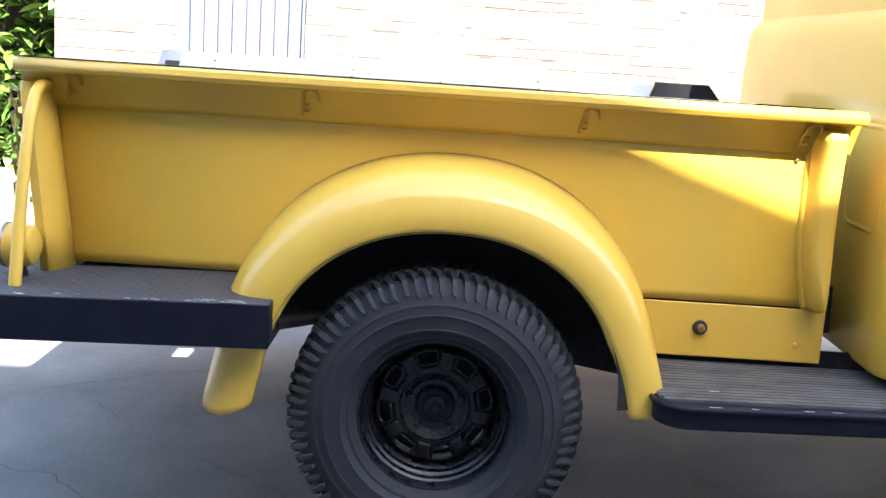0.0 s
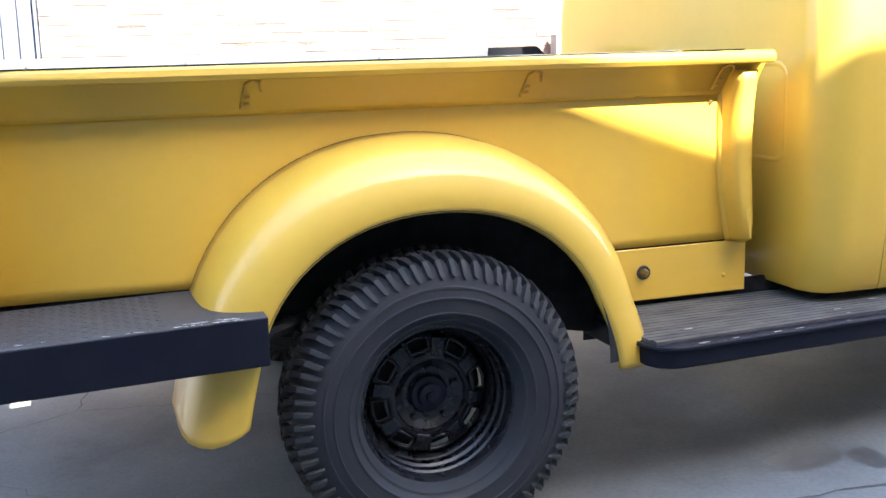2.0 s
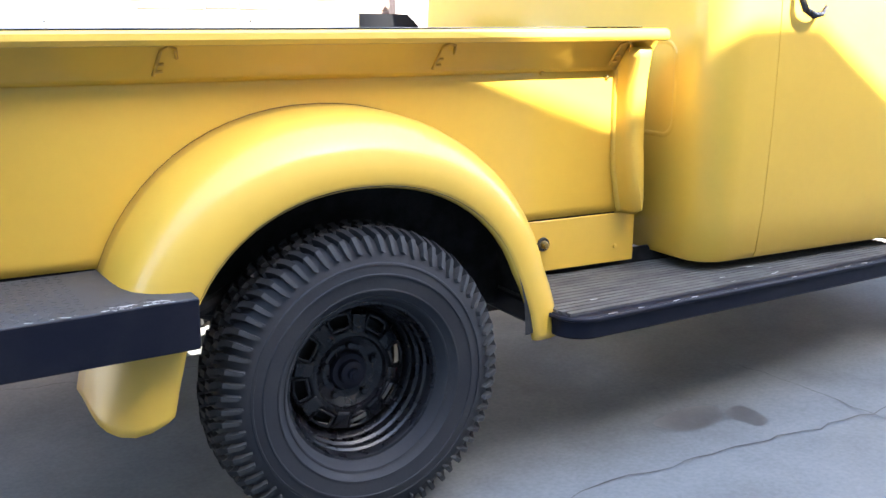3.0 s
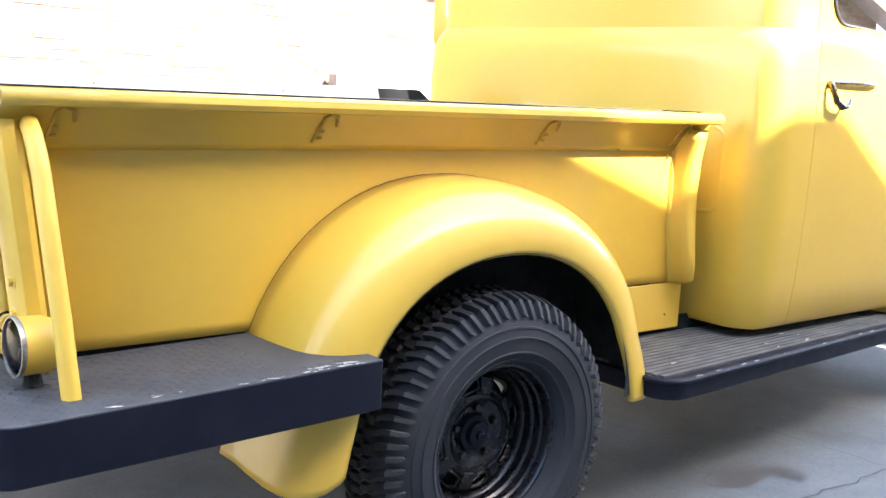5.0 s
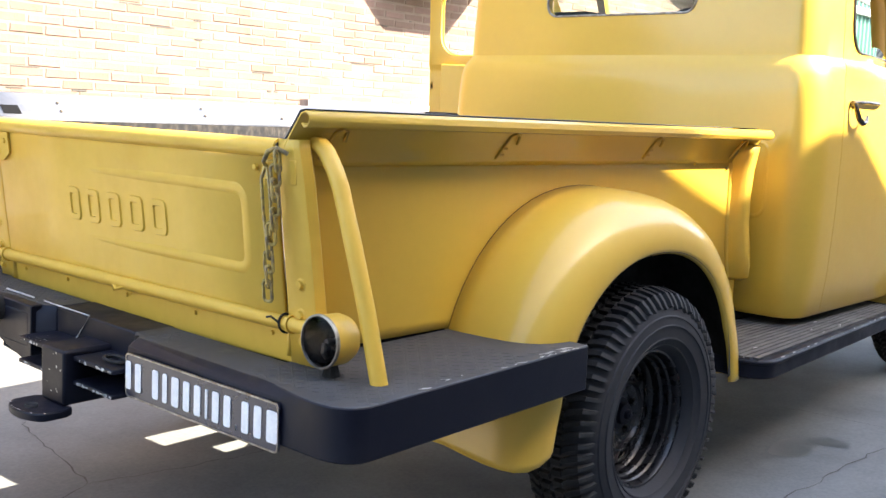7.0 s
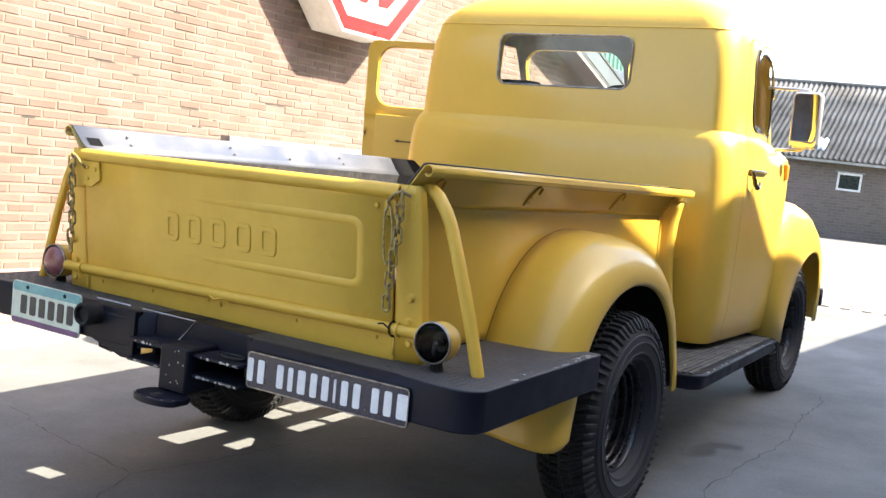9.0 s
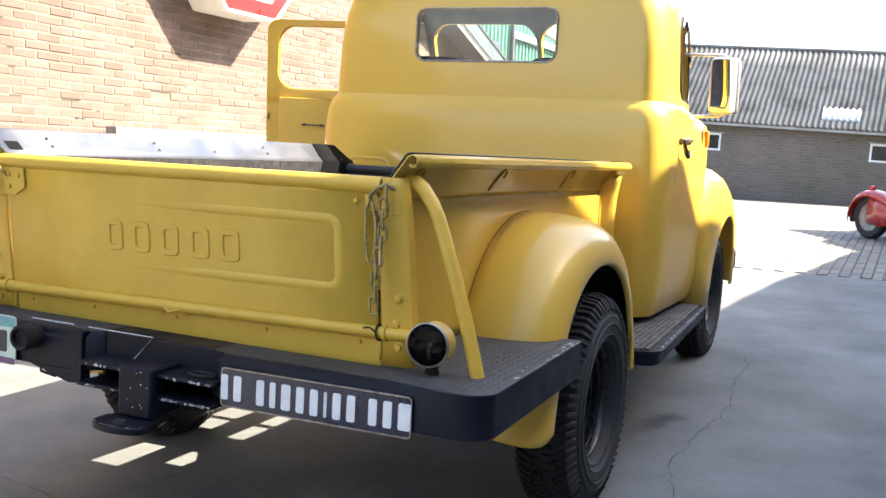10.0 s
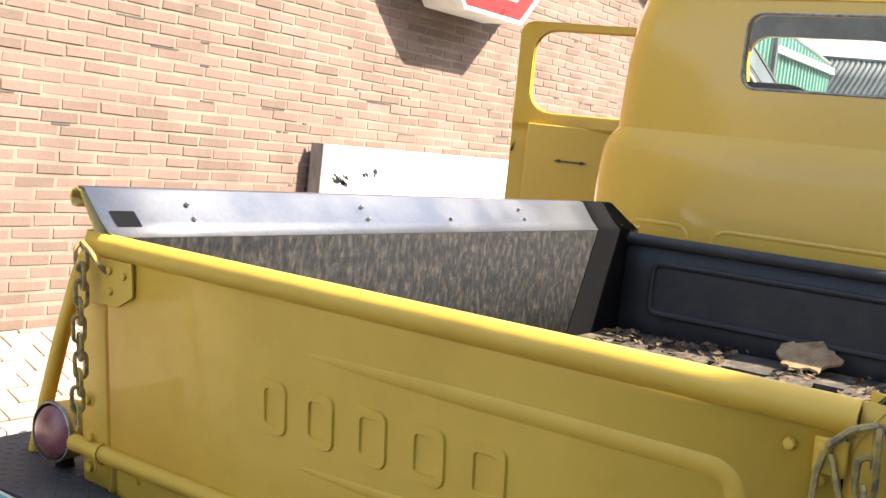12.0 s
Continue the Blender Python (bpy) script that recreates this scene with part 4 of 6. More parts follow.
# chains at the tailgate's corners
for s in (-1, 1):
    ch = B()
    tube(ch, [(GX - 0.015, -0.672, 1.145), (GX - 0.030, -0.676, 1.16), (GX - 0.034, -0.70, 1.185), (GX - 0.030, -0.725, 1.195), (GX - 0.012, -0.745, 1.182)], 0.0055, 8)
    chain = on_truck("chain", ch, CHAIN_METAL, s, "hanging steel chain with worn yellow paint")
    pts = [(GX - 0.030 - 0.12 * 0.034 * i, -0.728 + 0.003 * i + 0.004 * math.sin(i * 1.3), 1.165 - i * 0.034) for i in range(10)]
    for i, p in enumerate(pts):
        lk = B()
        o = rounded(-0.011, 0.011, -0.026, 0.026, 0.0108, 4)
        a = radians(90 * (i % 2) + 20)
        tube(lk, [(p[0] + u * math.cos(a), p[1] + u * math.sin(a), p[2] + v) for u, v in o], 0.0042, 6, closed=True)
        on_truck("link", lk, CHAIN_METAL, s, parent=chain)
    if s < 0:
        plate = boxes((GX - 0.017, GX - 0.006, -0.694, -0.654, 1.118, 1.164))
        on_truck("hook_plate", plate, YELLOW_WORN, s, parent=chain, label="small square plate painted yellow", bevel=0.003)
        loop = B()
        tube(loop, [(GX - 0.020, -0.668, 1.148), (GX - 0.030, -0.664, 1.12), (GX - 0.028, -0.660, 1.05), (GX - 0.030, -0.666, 0.985), (GX - 0.034, -0.678, 0.970), (GX - 0.036, -0.690, 0.985),
                    (GX - 0.034, -0.697, 1.05), (GX - 0.032, -0.694, 1.10), (GX - 0.020, -0.676, 1.146)], 0.0045, 6)
        on_truck("wire_loop", loop, CHAIN_METAL, s, parent=chain, label="long loop of bent wire")
        tie = B()
        tube(tie, [(GX - 0.006 + 0.0235 * math.cos(t), -0.690, 0.772 + 0.0235 * math.sin(t)) for t in [2 * math.pi * i / 16 for i in range(16)]], 0.003, 6, closed=True)
        tube(tie, [(GX - 0.028, -0.690, 0.775), (GX - 0.040, -0.676, 0.790), (GX - 0.036, -0.655, 0.785)], 0.003, 6)
        on_truck("wire_tie", tie, UNDER, s, parent=chain, label="dark twisted wire round the hinge pipe")
    # hollow pipe ends suggested by flat discs, coloured dark like the shade inside
    for y, z, r in ((-0.7008, 1.192, 0.018), (-0.8008, 0.772, 0.0135)):
        h = B()
        lathe(h, [(0.0, 0.0), (r, 0.0), (r, 0.004)], 14, (GX + (0.004 if z > 1 else -0.006), y, z), "y")
        on_truck("pipe_mouth", h, UNDER, s, parent=tail, smooth=0)


LEANT = False


# --- fenders
def arch(rear, front, rise, cx, cz, z_rear, z_front, n=34, power=2.15):
    """A wheel arch seen from the side, from its rear foot over the top to its front foot: (x, z)."""
    out = [(cx - rear, z_rear + (cz - z_rear) * i / 5) for i in range(5)]
    for i in range(n + 1):
        t = math.pi * (1 - i / n)
        c, s = math.cos(t), math.sin(t)
        x = math.copysign(abs(c) ** (2 / power), c) * (rear if c < 0 else front)
        out.append((cx + x, cz + rise * abs(s) ** (2 / power)))
    out += [(cx + front, (z_front + cz) / 2), (cx + front, z_front)]
    return out


FENDER_X = 0.03
FENDER = [(0.686, 0.645, 0.612, 0.630), (0.76, 0.645, 0.612, 0.629), (0.84, 0.643, 0.610, 0.625), (0.90, 0.638, 0.606, 0.614), (0.945, 0.626, 0.600, 0.597), (0.978, 0.604, 0.589, 0.572),
          (1.0, 0.573, 0.567, 0.539), (1.012, 0.540, 0.536, 0.501), (1.018, 0.507, 0.500, 0.464), (1.014, 0.493, 0.484, 0.453), (1.004, 0.489, 0.479, 0.449)]


def fender_line(y, r, fr, h):
    """One line over the fender, at y from the middle: the rear foot curls under, the front foot kicks forward."""
    line = []
    foot = 0.378 - 0.14 * max(0.0, y - 0.75) + 0.05 * max(0.0, (0.604 - r) / 0.115) ** 2
    for x, z in arch(r, fr, h, FENDER_X, 0.45, foot, 0.418):
        if x < -0.3:
            x -= 0.20 * max(0.0, 0.52 - z)
        elif x > 0.3:
            x += 0.22 * max(0.0, 0.62 - z) * min(1.0, max(0.0, (y - 0.90) / 0.08))
        line.append((x, -y, z))
    return line


for _, s in SIDES:
    f = B()
    cols = [fender_line(*row) for row in FENDER]
    grid(f, cols)
    on_truck("rear_fender", f, YELLOW, s, "rounded yellow rear fender", solid=0.006, smooth=1.2)
    # dark tube in the crease; its colour stands for the gap's shade
    wt = B()
    tube(wt, [(x, -0.697, z) for x, z in arch(0.646, 0.613, 0.632, FENDER_X, 0.45, 0.69, 0.55)[5:-3]], 0.0025, 6)
    on_truck("fender_gap_line", wt, GAP_SHADE, s, "dark line for the shaded gap where the fender meets the bed")
    w = B()
    cols = [[(x, -y, z) for x, z in arch(r - 0.012, fr - 0.012, h - 0.012, FENDER_X, 0.45, 0.42, 0.44)[8:]] for y, r, fr, h in FENDER[:-2]]
    grid(w, cols)
    on_truck("wheel_well", w, UNDER, s, smooth=1.2)
    panel = slab(B(), [p for p in arch(0.635, 0.608, 0.616, FENDER_X, 0.45, 0.42, 0.44) if p[0] > -0.3 or p[1] > 0.60], lambda u, v, d: Vector((u, d, v)), -0.712, -0.697)
    on_truck("inner_well", panel, UNDER, s)


# --- wheels
def tyre_mesh(R, half, rim_r):
    bm = B()
    h = -half
    prof = [(rim_r, h + 0.056), (rim_r + 0.005, h + 0.036), (rim_r + 0.012, h + 0.019), (rim_r + 0.020, h + 0.008), (rim_r + 0.0215, h + 0.003), (rim_r + 0.026, h + 0.001), (rim_r + 0.0275, h + 0.003),
            (rim_r + 0.044, h - 0.008), (rim_r + 0.0455, h - 0.0115), (rim_r + 0.049, h - 0.012), (rim_r + 0.0505, h - 0.010), (rim_r + 0.085, h - 0.014), (rim_r + 0.0865, h - 0.0175),
            (rim_r + 0.090, h - 0.0175), (rim_r + 0.0915, h - 0.0135), (rim_r + 0.112, h - 0.010), (rim_r + 0.1135, h - 0.013), (rim_r + 0.118, h - 0.012), (rim_r + 0.120, h - 0.007), (R - 0.056, h + 0.002),
            (R - 0.034, h + 0.018), (R - 0.020, h + 0.040), (R - 0.014, 0.0)]
    prof = prof + [(r, -y) for r, y in prof[-2::-1]]
    lathe(bm, prof, 72, (0, 0, 0))
    return bm


def lugs_mesh(R, half):
    """Tread blocks: dusty bars that wrap over the shoulder, dark ones on the crown."""
    bm = B()
    n = 72
    rng = random.Random(13)
    # radius, distance from the middle, the way out (radial, axial), half width, slant
    shoulder = ((R - 0.064, half + 0.003, 0.35, 0.94, 0.16, -0.10), (R - 0.054, half - 0.001, 0.45, 0.89, 0.40, 0.0), (R - 0.042, half - 0.006, 0.6, 0.8, 0.42, 0.06), (R - 0.022, half - 0.021, 0.8, 0.6, 0.46, 0.12))
    crown = (shoulder[-1], (R - 0.014, half - 0.045, 0.97, 0.25, 0.56, 0.30), (R - 0.009, half * 0.42, 1.0, 0.0, 0.60, 0.55))

    def ring(c, side, r, y, nr, ny, wide, deep, tall):
        d = math.pi / n * wide
        out = []
        for a, up in ((c - d, -deep), (c + d, -deep), (c + d * 0.82, tall), (c - d * 0.82, tall)):
            rr, yy = r + nr * up, y + ny * up
            out.append((rr * math.cos(a), side * yy, rr * math.sin(a)))
        return out
    for i in range(n):
        for side in (-1, 1):
            t0 = 2 * math.pi * (i + (0.5 if side > 0 else 0)) / n
            tall = 0.012 if i % 2 else 0.010
            short = 0.006 if i % 2 else 0.0
            wob = rng.uniform(-0.05, 0.05)
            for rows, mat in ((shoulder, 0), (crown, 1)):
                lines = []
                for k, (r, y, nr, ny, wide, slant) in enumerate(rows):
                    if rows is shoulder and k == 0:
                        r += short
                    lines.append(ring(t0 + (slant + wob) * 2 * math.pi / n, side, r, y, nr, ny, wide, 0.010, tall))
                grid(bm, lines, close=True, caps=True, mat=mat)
        for side in (-1, 1):
            t0 = 2 * math.pi * (i + (0.25 if side > 0 else 0.75)) / n
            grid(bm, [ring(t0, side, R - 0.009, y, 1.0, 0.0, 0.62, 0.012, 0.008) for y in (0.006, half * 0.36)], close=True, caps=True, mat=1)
    bmesh.ops.recalc_face_normals(bm, faces=bm.faces)
    return bm


def wheel(name, at, out, label, R=0.411, half=0.106):
    """A wheel whose outer face looks towards y * out; its disc sits deep in the rim."""
    rr = 0.212
    base = Matrix.Translation(at) @ Matrix.Rotation(0 if out < 0 else math.pi, 4, "Z")

    def put(n, bm, mat, parent, lab="", **k):
        bmesh.ops.transform(bm, verts=bm.verts, matrix=base)
        return part(n, bm, mat, parent, lab, **k)
    w = put(name, tyre_mesh(R, half, rr), RUBBER, TRUCK, label, smooth=0.8)
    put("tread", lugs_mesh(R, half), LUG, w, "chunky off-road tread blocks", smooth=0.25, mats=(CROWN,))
    h = 0.044 - half
    rim = B()
    lathe(rim, [(0.20, 0.10), (0.206, h + 0.02), (0.213, h + 0.004), (0.219, h - 0.002), (0.217, h - 0.008), (0.210, h - 0.007), (0.204, h + 0.004), (0.2025, h + 0.020), (0.197, h + 0.026),
                (0.1955, h + 0.048), (0.189, h + 0.055), (0.1875, h + 0.080), (0.181, h + 0.087), (0.171, h + 0.125)], 72, (0, 0, 0))
    rim = put("rim", rim, RIM, w, "deep black steel rim", smooth=0.5)
    h += 0.016
    disc = B()
    n = 64
    rings = [(0.172, h + 0.090), (0.163, h + 0.078), (0.126, h + 0.068), (0.110, h + 0.058), (0.104, h + 0.056), (0.099, h + 0.066), (0.075, h + 0.080), (0.040, h + 0.080)]
    vs = [[disc.verts.new((r * math.cos(2 * math.pi * i / n), y, r * math.sin(2 * math.pi * i / n))) for i in range(n)] for r, y in rings]
    for k in range(len(rings) - 1):
        for i in range(n):
            if k == 1 and i % 8 in (0, 1, 2, 3):
                continue
            j = (i + 1) % n
            disc.faces.new((vs[k][i], vs[k][j], vs[k + 1][j], vs[k + 1][i]))
    put("disc", disc, RIM, w, solid=0.006, smooth=0.5)
    for i in range(8):
        a = 2 * math.pi * (i * 8 + 2) / n
        ring = [(r * math.cos(a + d), y - 0.003, r * math.sin(a + d)) for r, d, y in
                ((0.162, -0.19, h + 0.078), (0.164, 0.0, h + 0.078), (0.162, 0.19, h + 0.078), (0.145, 0.21, h + 0.073), (0.127, 0.20, h + 0.068), (0.125, 0.0, h + 0.068), (0.127, -0.20, h + 0.068), (0.145, -0.21, h + 0.073))]
        put("opening_rim", tube(B(), ring, 0.0055, 6, closed=True), RIM, rim, smooth=1.2)
        a = 2 * math.pi * (i * 8 + 6) / n
        pad = B()
        rows = [[(r * math.cos(a + d), y, r * math.sin(a + d)) for d in (-wd, -wd * 0.8, wd * 0.8, wd)] for r, y, wd in ((0.163, h + 0.077, 0.13), (0.158, h + 0.068, 0.13), (0.122, h + 0.059, 0.15), (0.112, h + 0.058, 0.16))]
        grid(pad, rows)
        put("spoke", pad, RIM, rim, solid=0.006, smooth=0.5)
    drum = B()
    lathe(drum, [(0.0, h + 0.105), (0.150, h + 0.105), (0.165, h + 0.12), (0.165, 0.10), (0.0, 0.10)], 32, (0, 0, 0))
    put("brake_drum", drum, UNDER, w)
    hub = B()
    lathe(hub, [(0.056, h + 0.082), (0.050, h + 0.066), (0.036, h + 0.064), (0.033, h + 0.048), (0.026, h + 0.044), (0.017, h + 0.043), (0.015, h + 0.034), (0.009, h + 0.032), (0.008, h + 0.028), (0.0, h + 0.027)], 24, (0, 0, 0))
    put("hub_cap", hub, BLACK, w, "dull hub with an axle stub")
    for i in range(5):
        a = 2 * math.pi * i / 5 + 0.3
        nut = B()
        lathe(nut, [(0.0, h + 0.058), (0.009, h + 0.060), (0.011, h + 0.082)], 6, (0.074 * math.cos(a), 0, 0.074 * math.sin(a)))
        put("wheel_nut", nut, RIM, rim, smooth=0.3)
    return w


wheel("rear_wheel", (0.020, -0.932, fall(0.02) + 0.396), -1, "black off-road tyre on a black steel wheel")
wheel("rear_wheel", (0.020, 0.932, fall(0.02) + 0.396), 1, "black off-road tyre on a black steel wheel")
wheel("front_wheel", (2.92, -0.845, fall(2.92) + 0.392), -1, "black off-road tyre on a black steel wheel", 0.405, 0.092)
wheel("front_wheel", (2.92, 0.845, fall(2.92) + 0.392), 1, "black off-road tyre on a black steel wheel", 0.405, 0.092)

# --- chassis under the bed
for s in (-1, 1):
    on_truck("frame_rail", boxes((-1.04, 3.3, -0.47, -0.40, 0.56, 0.715)), UNDER, s, bevel=0.006)
    on_truck("leaf_spring", tube(B(), [(-0.62, -0.50, 0.58), (-0.3, -0.50, 0.50), (0, -0.50, 0.47), (0.3, -0.50, 0.50), (0.62, -0.50, 0.58)], 0.028, 8), UNDER, s)
    on_truck("bumper_stay", tube(B(), [(-0.44, -0.93, 0.60), (-0.3, -0.80, 0.60), (-0.1, -0.6, 0.62)], 0.02, 8), UNDER, s)
ax = B()
tube(ax, [(0, -0.70, 0.40), (0, 0.70, 0.40)], 0.045, 12)
lathe(ax, [(0.0, -0.16), (0.09, -0.13), (0.15, 0.0), (0.09, 0.13), (0.0, 0.16)], 16, (0, 0.05, 0.40), "x")
part("rear_axle", ax, UNDER, TRUCK)
part("front_axle", tube(B(), [(2.93, -0.68, 0.40), (2.93, 0.68, 0.40)], 0.04, 10), UNDER, TRUCK)
part("drive_shaft", tube(B(), [(0.1, 0.05, 0.42), (2.0, 0, 0.50)], 0.035, 10), UNDER, TRUCK)

# --- dark splash panels behind the running boards
for _, s in SIDES:
    on_truck("splash_panel", boxes((0.62, 2.34, -0.655, -0.645, 0.40, 0.548)), UNDER, s)

# --- running boards
def narrowed(bm):
    """The running board narrows towards the front."""
    for v in bm.verts:
        v.co.y += max(0.0, v.co.x - 0.7) * 0.06 * max(0.0, (-v.co.y - 0.66) / 0.445)
    return bm


for _, s in SIDES:
    rb = B()
    o = [(0.615, -0.66), (0.615, -1.0)] + [(0.615 + 0.085 * (1 - math.cos(radians(a))), -1.02 - 0.085 * math.sin(radians(a))) for a in range(0, 91, 15)] + [(2.27, -1.105), (2.27, -0.66)]
    slab(rb, o, lambda u, v, d: Vector((u, v, d)), 0.425, 0.492)
    board = on_truck("running_board", narrowed(rb), BLACK, s, "black running board with ribbed rubber tread", bevel=0.008)
    n_ribs = 15
    for i in range(n_ribs):
        y = -0.685 - i * 0.0268
        x0 = 0.625 if y > -1.02 else 0.625 + 0.085 * (1 - math.sqrt(max(0, 1 - ((-1.02 - y) / 0.085) ** 2)))
        on_truck("rib", narrowed(boxes((x0, 2.25, y - 0.0105, y + 0.0105, 0.490, 0.500))), RIBBED, s, parent=board)
    rc = random.Random(17)
    for i in range(22):
        x = rc.uniform(0.75, 2.2)
        y, z = (-1.1045, 0.4936) if i % 3 else (rc.uniform(-1.09, -0.9), 0.5015)
        r = rc.uniform(0.003, 0.009)
        c = B()
        c.faces.new([c.verts.new((x + 2.6 * r * math.cos(2 * math.pi * q / 7) * rc.uniform(0.6, 1.2), y + 0.5 * r * math.sin(2 * math.pi * q / 7), z)) for q in range(7)])
        on_truck("paint_chip", narrowed(c), CHIPS, s, parent=board, smooth=0)
    trim = B()
    tube(trim, [(0.608, -1.0, 0.485), (0.614, -1.045, 0.485), (0.634, -1.083, 0.485), (0.668, -1.106, 0.485), (0.70, -1.111, 0.485), (2.27, -1.111, 0.485)], 0.007, 8)
    on_truck("edge_trim", narrowed(trim), BLACK, s, parent=board)

# --- rear bumper deck
SAGS = True


def deck_outline(s):
    pts = [(-0.43, -0.69), (-1.16, -0.69), (-1.16, -0.20), (-1.30, -0.20), (-1.375, -0.262), (-1.383, -0.78), (-1.384, -0.83), (-1.385, -0.88), (-1.386, -0.93), (-1.388, -0.98)]
    c = (-1.303, -1.012)
    pts += [(c[0] - 0.085 * math.cos(radians(a)), c[1] - 0.085 * math.sin(radians(a))) for a in range(0, 91, 15)]
    pts += [(-0.435, -1.077)]
    return pts


def treads(s):
    rng = random.Random(3)
    verts, faces = [], []
    for i in range(40):
        for j in range(34):
            x, y = -1.37 + i * 0.0245, -1.085 + j * 0.0245
            inside = (x < -0.52 and y < -0.70) or (x < -1.175 and y < -0.27)
            if not inside or (x < -1.325 and y > -1.0) or (x < -1.30 and y < -1.03) or (x > -0.66 and y > -1.02) or y < -1.088 + 0.048 * (x + 1.303):
                continue
            a = 0.78 if (i + j) % 2 else -0.78
            n0 = len(verts)
            for u, v, z in ((-0.013, 0, 0.6895), (0, -0.0035, 0.6895), (0.013, 0, 0.6895), (0, 0.0035, 0.6895), (-0.008, 0, 0.6912), (0, -0.0015, 0.6912), (0.008, 0, 0.6912), (0, 0.0015, 0.6912)):
                verts.append((x + u * math.cos(a) - v * math.sin(a), y + u * math.sin(a) + v * math.cos(a), z))
            faces += [[n0 + q for q in f] for f in ((0, 1, 5, 4), (1, 2, 6, 5), (2, 3, 7, 6), (3, 0, 4, 7), (4, 5, 6, 7))]
    me = bpy.data.meshes.new("treads")
    me.from_pydata(verts, [], faces)
    bm = B()
    bm.from_mesh(me)
    bpy.data.meshes.remove(me)
    return bm


def flake(x, y, z, a, b, rng, parent, s):
    """A ragged fleck where the paint has come off."""
    c = B()
    turn = rng.uniform(-0.6, 0.6)
    ring = []
    for q in range(9):
        t = 2 * math.pi * q / 9
        k = rng.uniform(0.35, 1.15)
        u, v = a * math.cos(t) * k, b * math.sin(t) * k
        ring.append(c.verts.new((x + u * math.cos(turn) - v * math.sin(turn), y + u * math.sin(turn) + v * math.cos(turn), z)))
    c.faces.new(ring)
    on_truck("paint_chip", c, CHIPS, s, parent=parent, smooth=0)


for side, s in SIDES:
    d = B()

    def inset(x, y):
        k = min(1.0, max(0.0, (y + 0.985) / 0.21))
        return (x + (0.04 * k * k * (3 - 2 * k) if x < -1.34 else 0.0), y)
    full = deck_outline(s)
    grid(d, [[(x, y, 0.566) for x, y in full], [(x, y, 0.668) for x, y in full], [(*inset(x, y), 0.690) for x, y in full]], close=True, caps=True)
    bmesh.ops.recalc_face_normals(d, faces=d.faces)
    for q in d.faces:
        q.material_index = 1 if q.normal.z > 0.9 and q.calc_center_median().z > 0.68 else 0
    dk = on_truck("bumper_wing", d, BLACK, s, "black welded steel bumper with tread-plate top", bevel=0.006, mats=(DECK,))
    tp = on_truck("tread_pattern", treads(s), DECK, s, parent=dk, smooth=0)
    tp["kind"] = "stuff"
    rng = random.Random(8)
    for i in range(34):
        x = -0.50 - abs(rng.gauss(0, 0.13)) if i % 5 else rng.uniform(-1.15, -0.5)
        y = -1.0875 + 0.005 * (x + 1.263) + (rng.uniform(0.0, 0.006) if i % 2 else rng.uniform(0.004, 0.030))
        r = rng.uniform(0.0025, 0.007)
        flake(x, y, 0.6925, r * rng.uniform(1.2, 3.2), r * rng.uniform(0.5, 1.0), rng, dk, s)
# centre of the bumper: sunk plate, drop plates and receiver
cen = boxes((-1.30, -1.15, -0.205, 0.205, 0.545, 0.688))
part("bumper_centre", cen, BLACK, TRUCK, bevel=0.005)
wedge = slab(B(), [(0.245, 0.69), (0.245, 0.530), (0.30, 0.525), (0.46, 0.566), (0.46, 0.69)], lambda u, v, d: Vector((-1.374 + d, u, v)), 0.0, 0.05)
part("drop_plate", wedge, BLACK, TRUCK, bevel=0.004)
seam = B()
tube(seam, [(-1.305, 0.50, 0.6945), (-1.305, 0.33, 0.6945)], 0.003, 6)
tube(seam, [(-1.305, 0.27, 0.6945), (-1.305, 0.02, 0.6945), (-1.303, 0.08, 0.63), (-1.303, 0.10, 0.61)], 0.0022, 6)
part("weld_seam", seam, CHIPS, TRUCK, "pale weld line")
hitch = part("tow_hitch", boxes((-1.30, -1.285, -0.275, 0.215, 0.547, 0.612)), BLACK, TRUCK, "chipped black steel tow hitch", bevel=0.003)
for z in (0.606, 0.541):
    part("hitch_plate", boxes((-1.44, -1.285, -0.275, 0.215, z, z + 0.012)), BLACK, hitch, bevel=0.003)
part("receiver", boxes((-1.475, -1.29, -0.085, 0.035, 0.485, 0.634)), BLACK, hitch, bevel=0.008)
part("clip_post", tube(B(), [(-1.33, -0.245, 0.612), (-1.325, -0.245, 0.69)], 0.008, 8), UNDER, hitch)
part("clip_ring", tube(B(), [(-1.37 + 0.028 * math.cos(t), -0.20 + 0.045 * math.sin(t), 0.624) for t in [2 * math.pi * i / 16 for i in range(16)]], 0.006, 6, closed=True), UNDER, hitch)
tong = B()
slab(tong, [(-1.45, -0.095), (-1.45, 0.055), (-1.48, 0.070)] + [(-1.545 - 0.055 * math.sin(radians(a)), -0.02 + 0.090 * math.cos(radians(a))) for a in range(0, 181, 15)] + [(-1.48, -0.110)],
     lambda u, v, d: Vector((u, v, d)), 0.462, 0.484)
part("tow_tongue", tong, BLACK, hitch, bevel=0.004)
hole = B()
lathe(hole, [(0.012, 0.485), (0.020, 0.490), (0.022, 0.484)], 14, (-1.545, -0.02, 0), "z")
part("pin_hole", hole, UNDER, hitch)
rng = random.Random(21)


def fleck(place, a, b):
    """A ragged bare fleck, a by b, on the hitch."""
    c = B()
    ring = []
    for q in range(9):
        t = 2 * math.pi * q / 9
        k = rng.uniform(0.4, 1.15)
        ring.append(c.verts.new(place(a * math.cos(t) * k, b * math.sin(t) * k)))
    c.faces.new(ring)
    part("paint_chip", c, CHIPS, hitch, smooth=0)


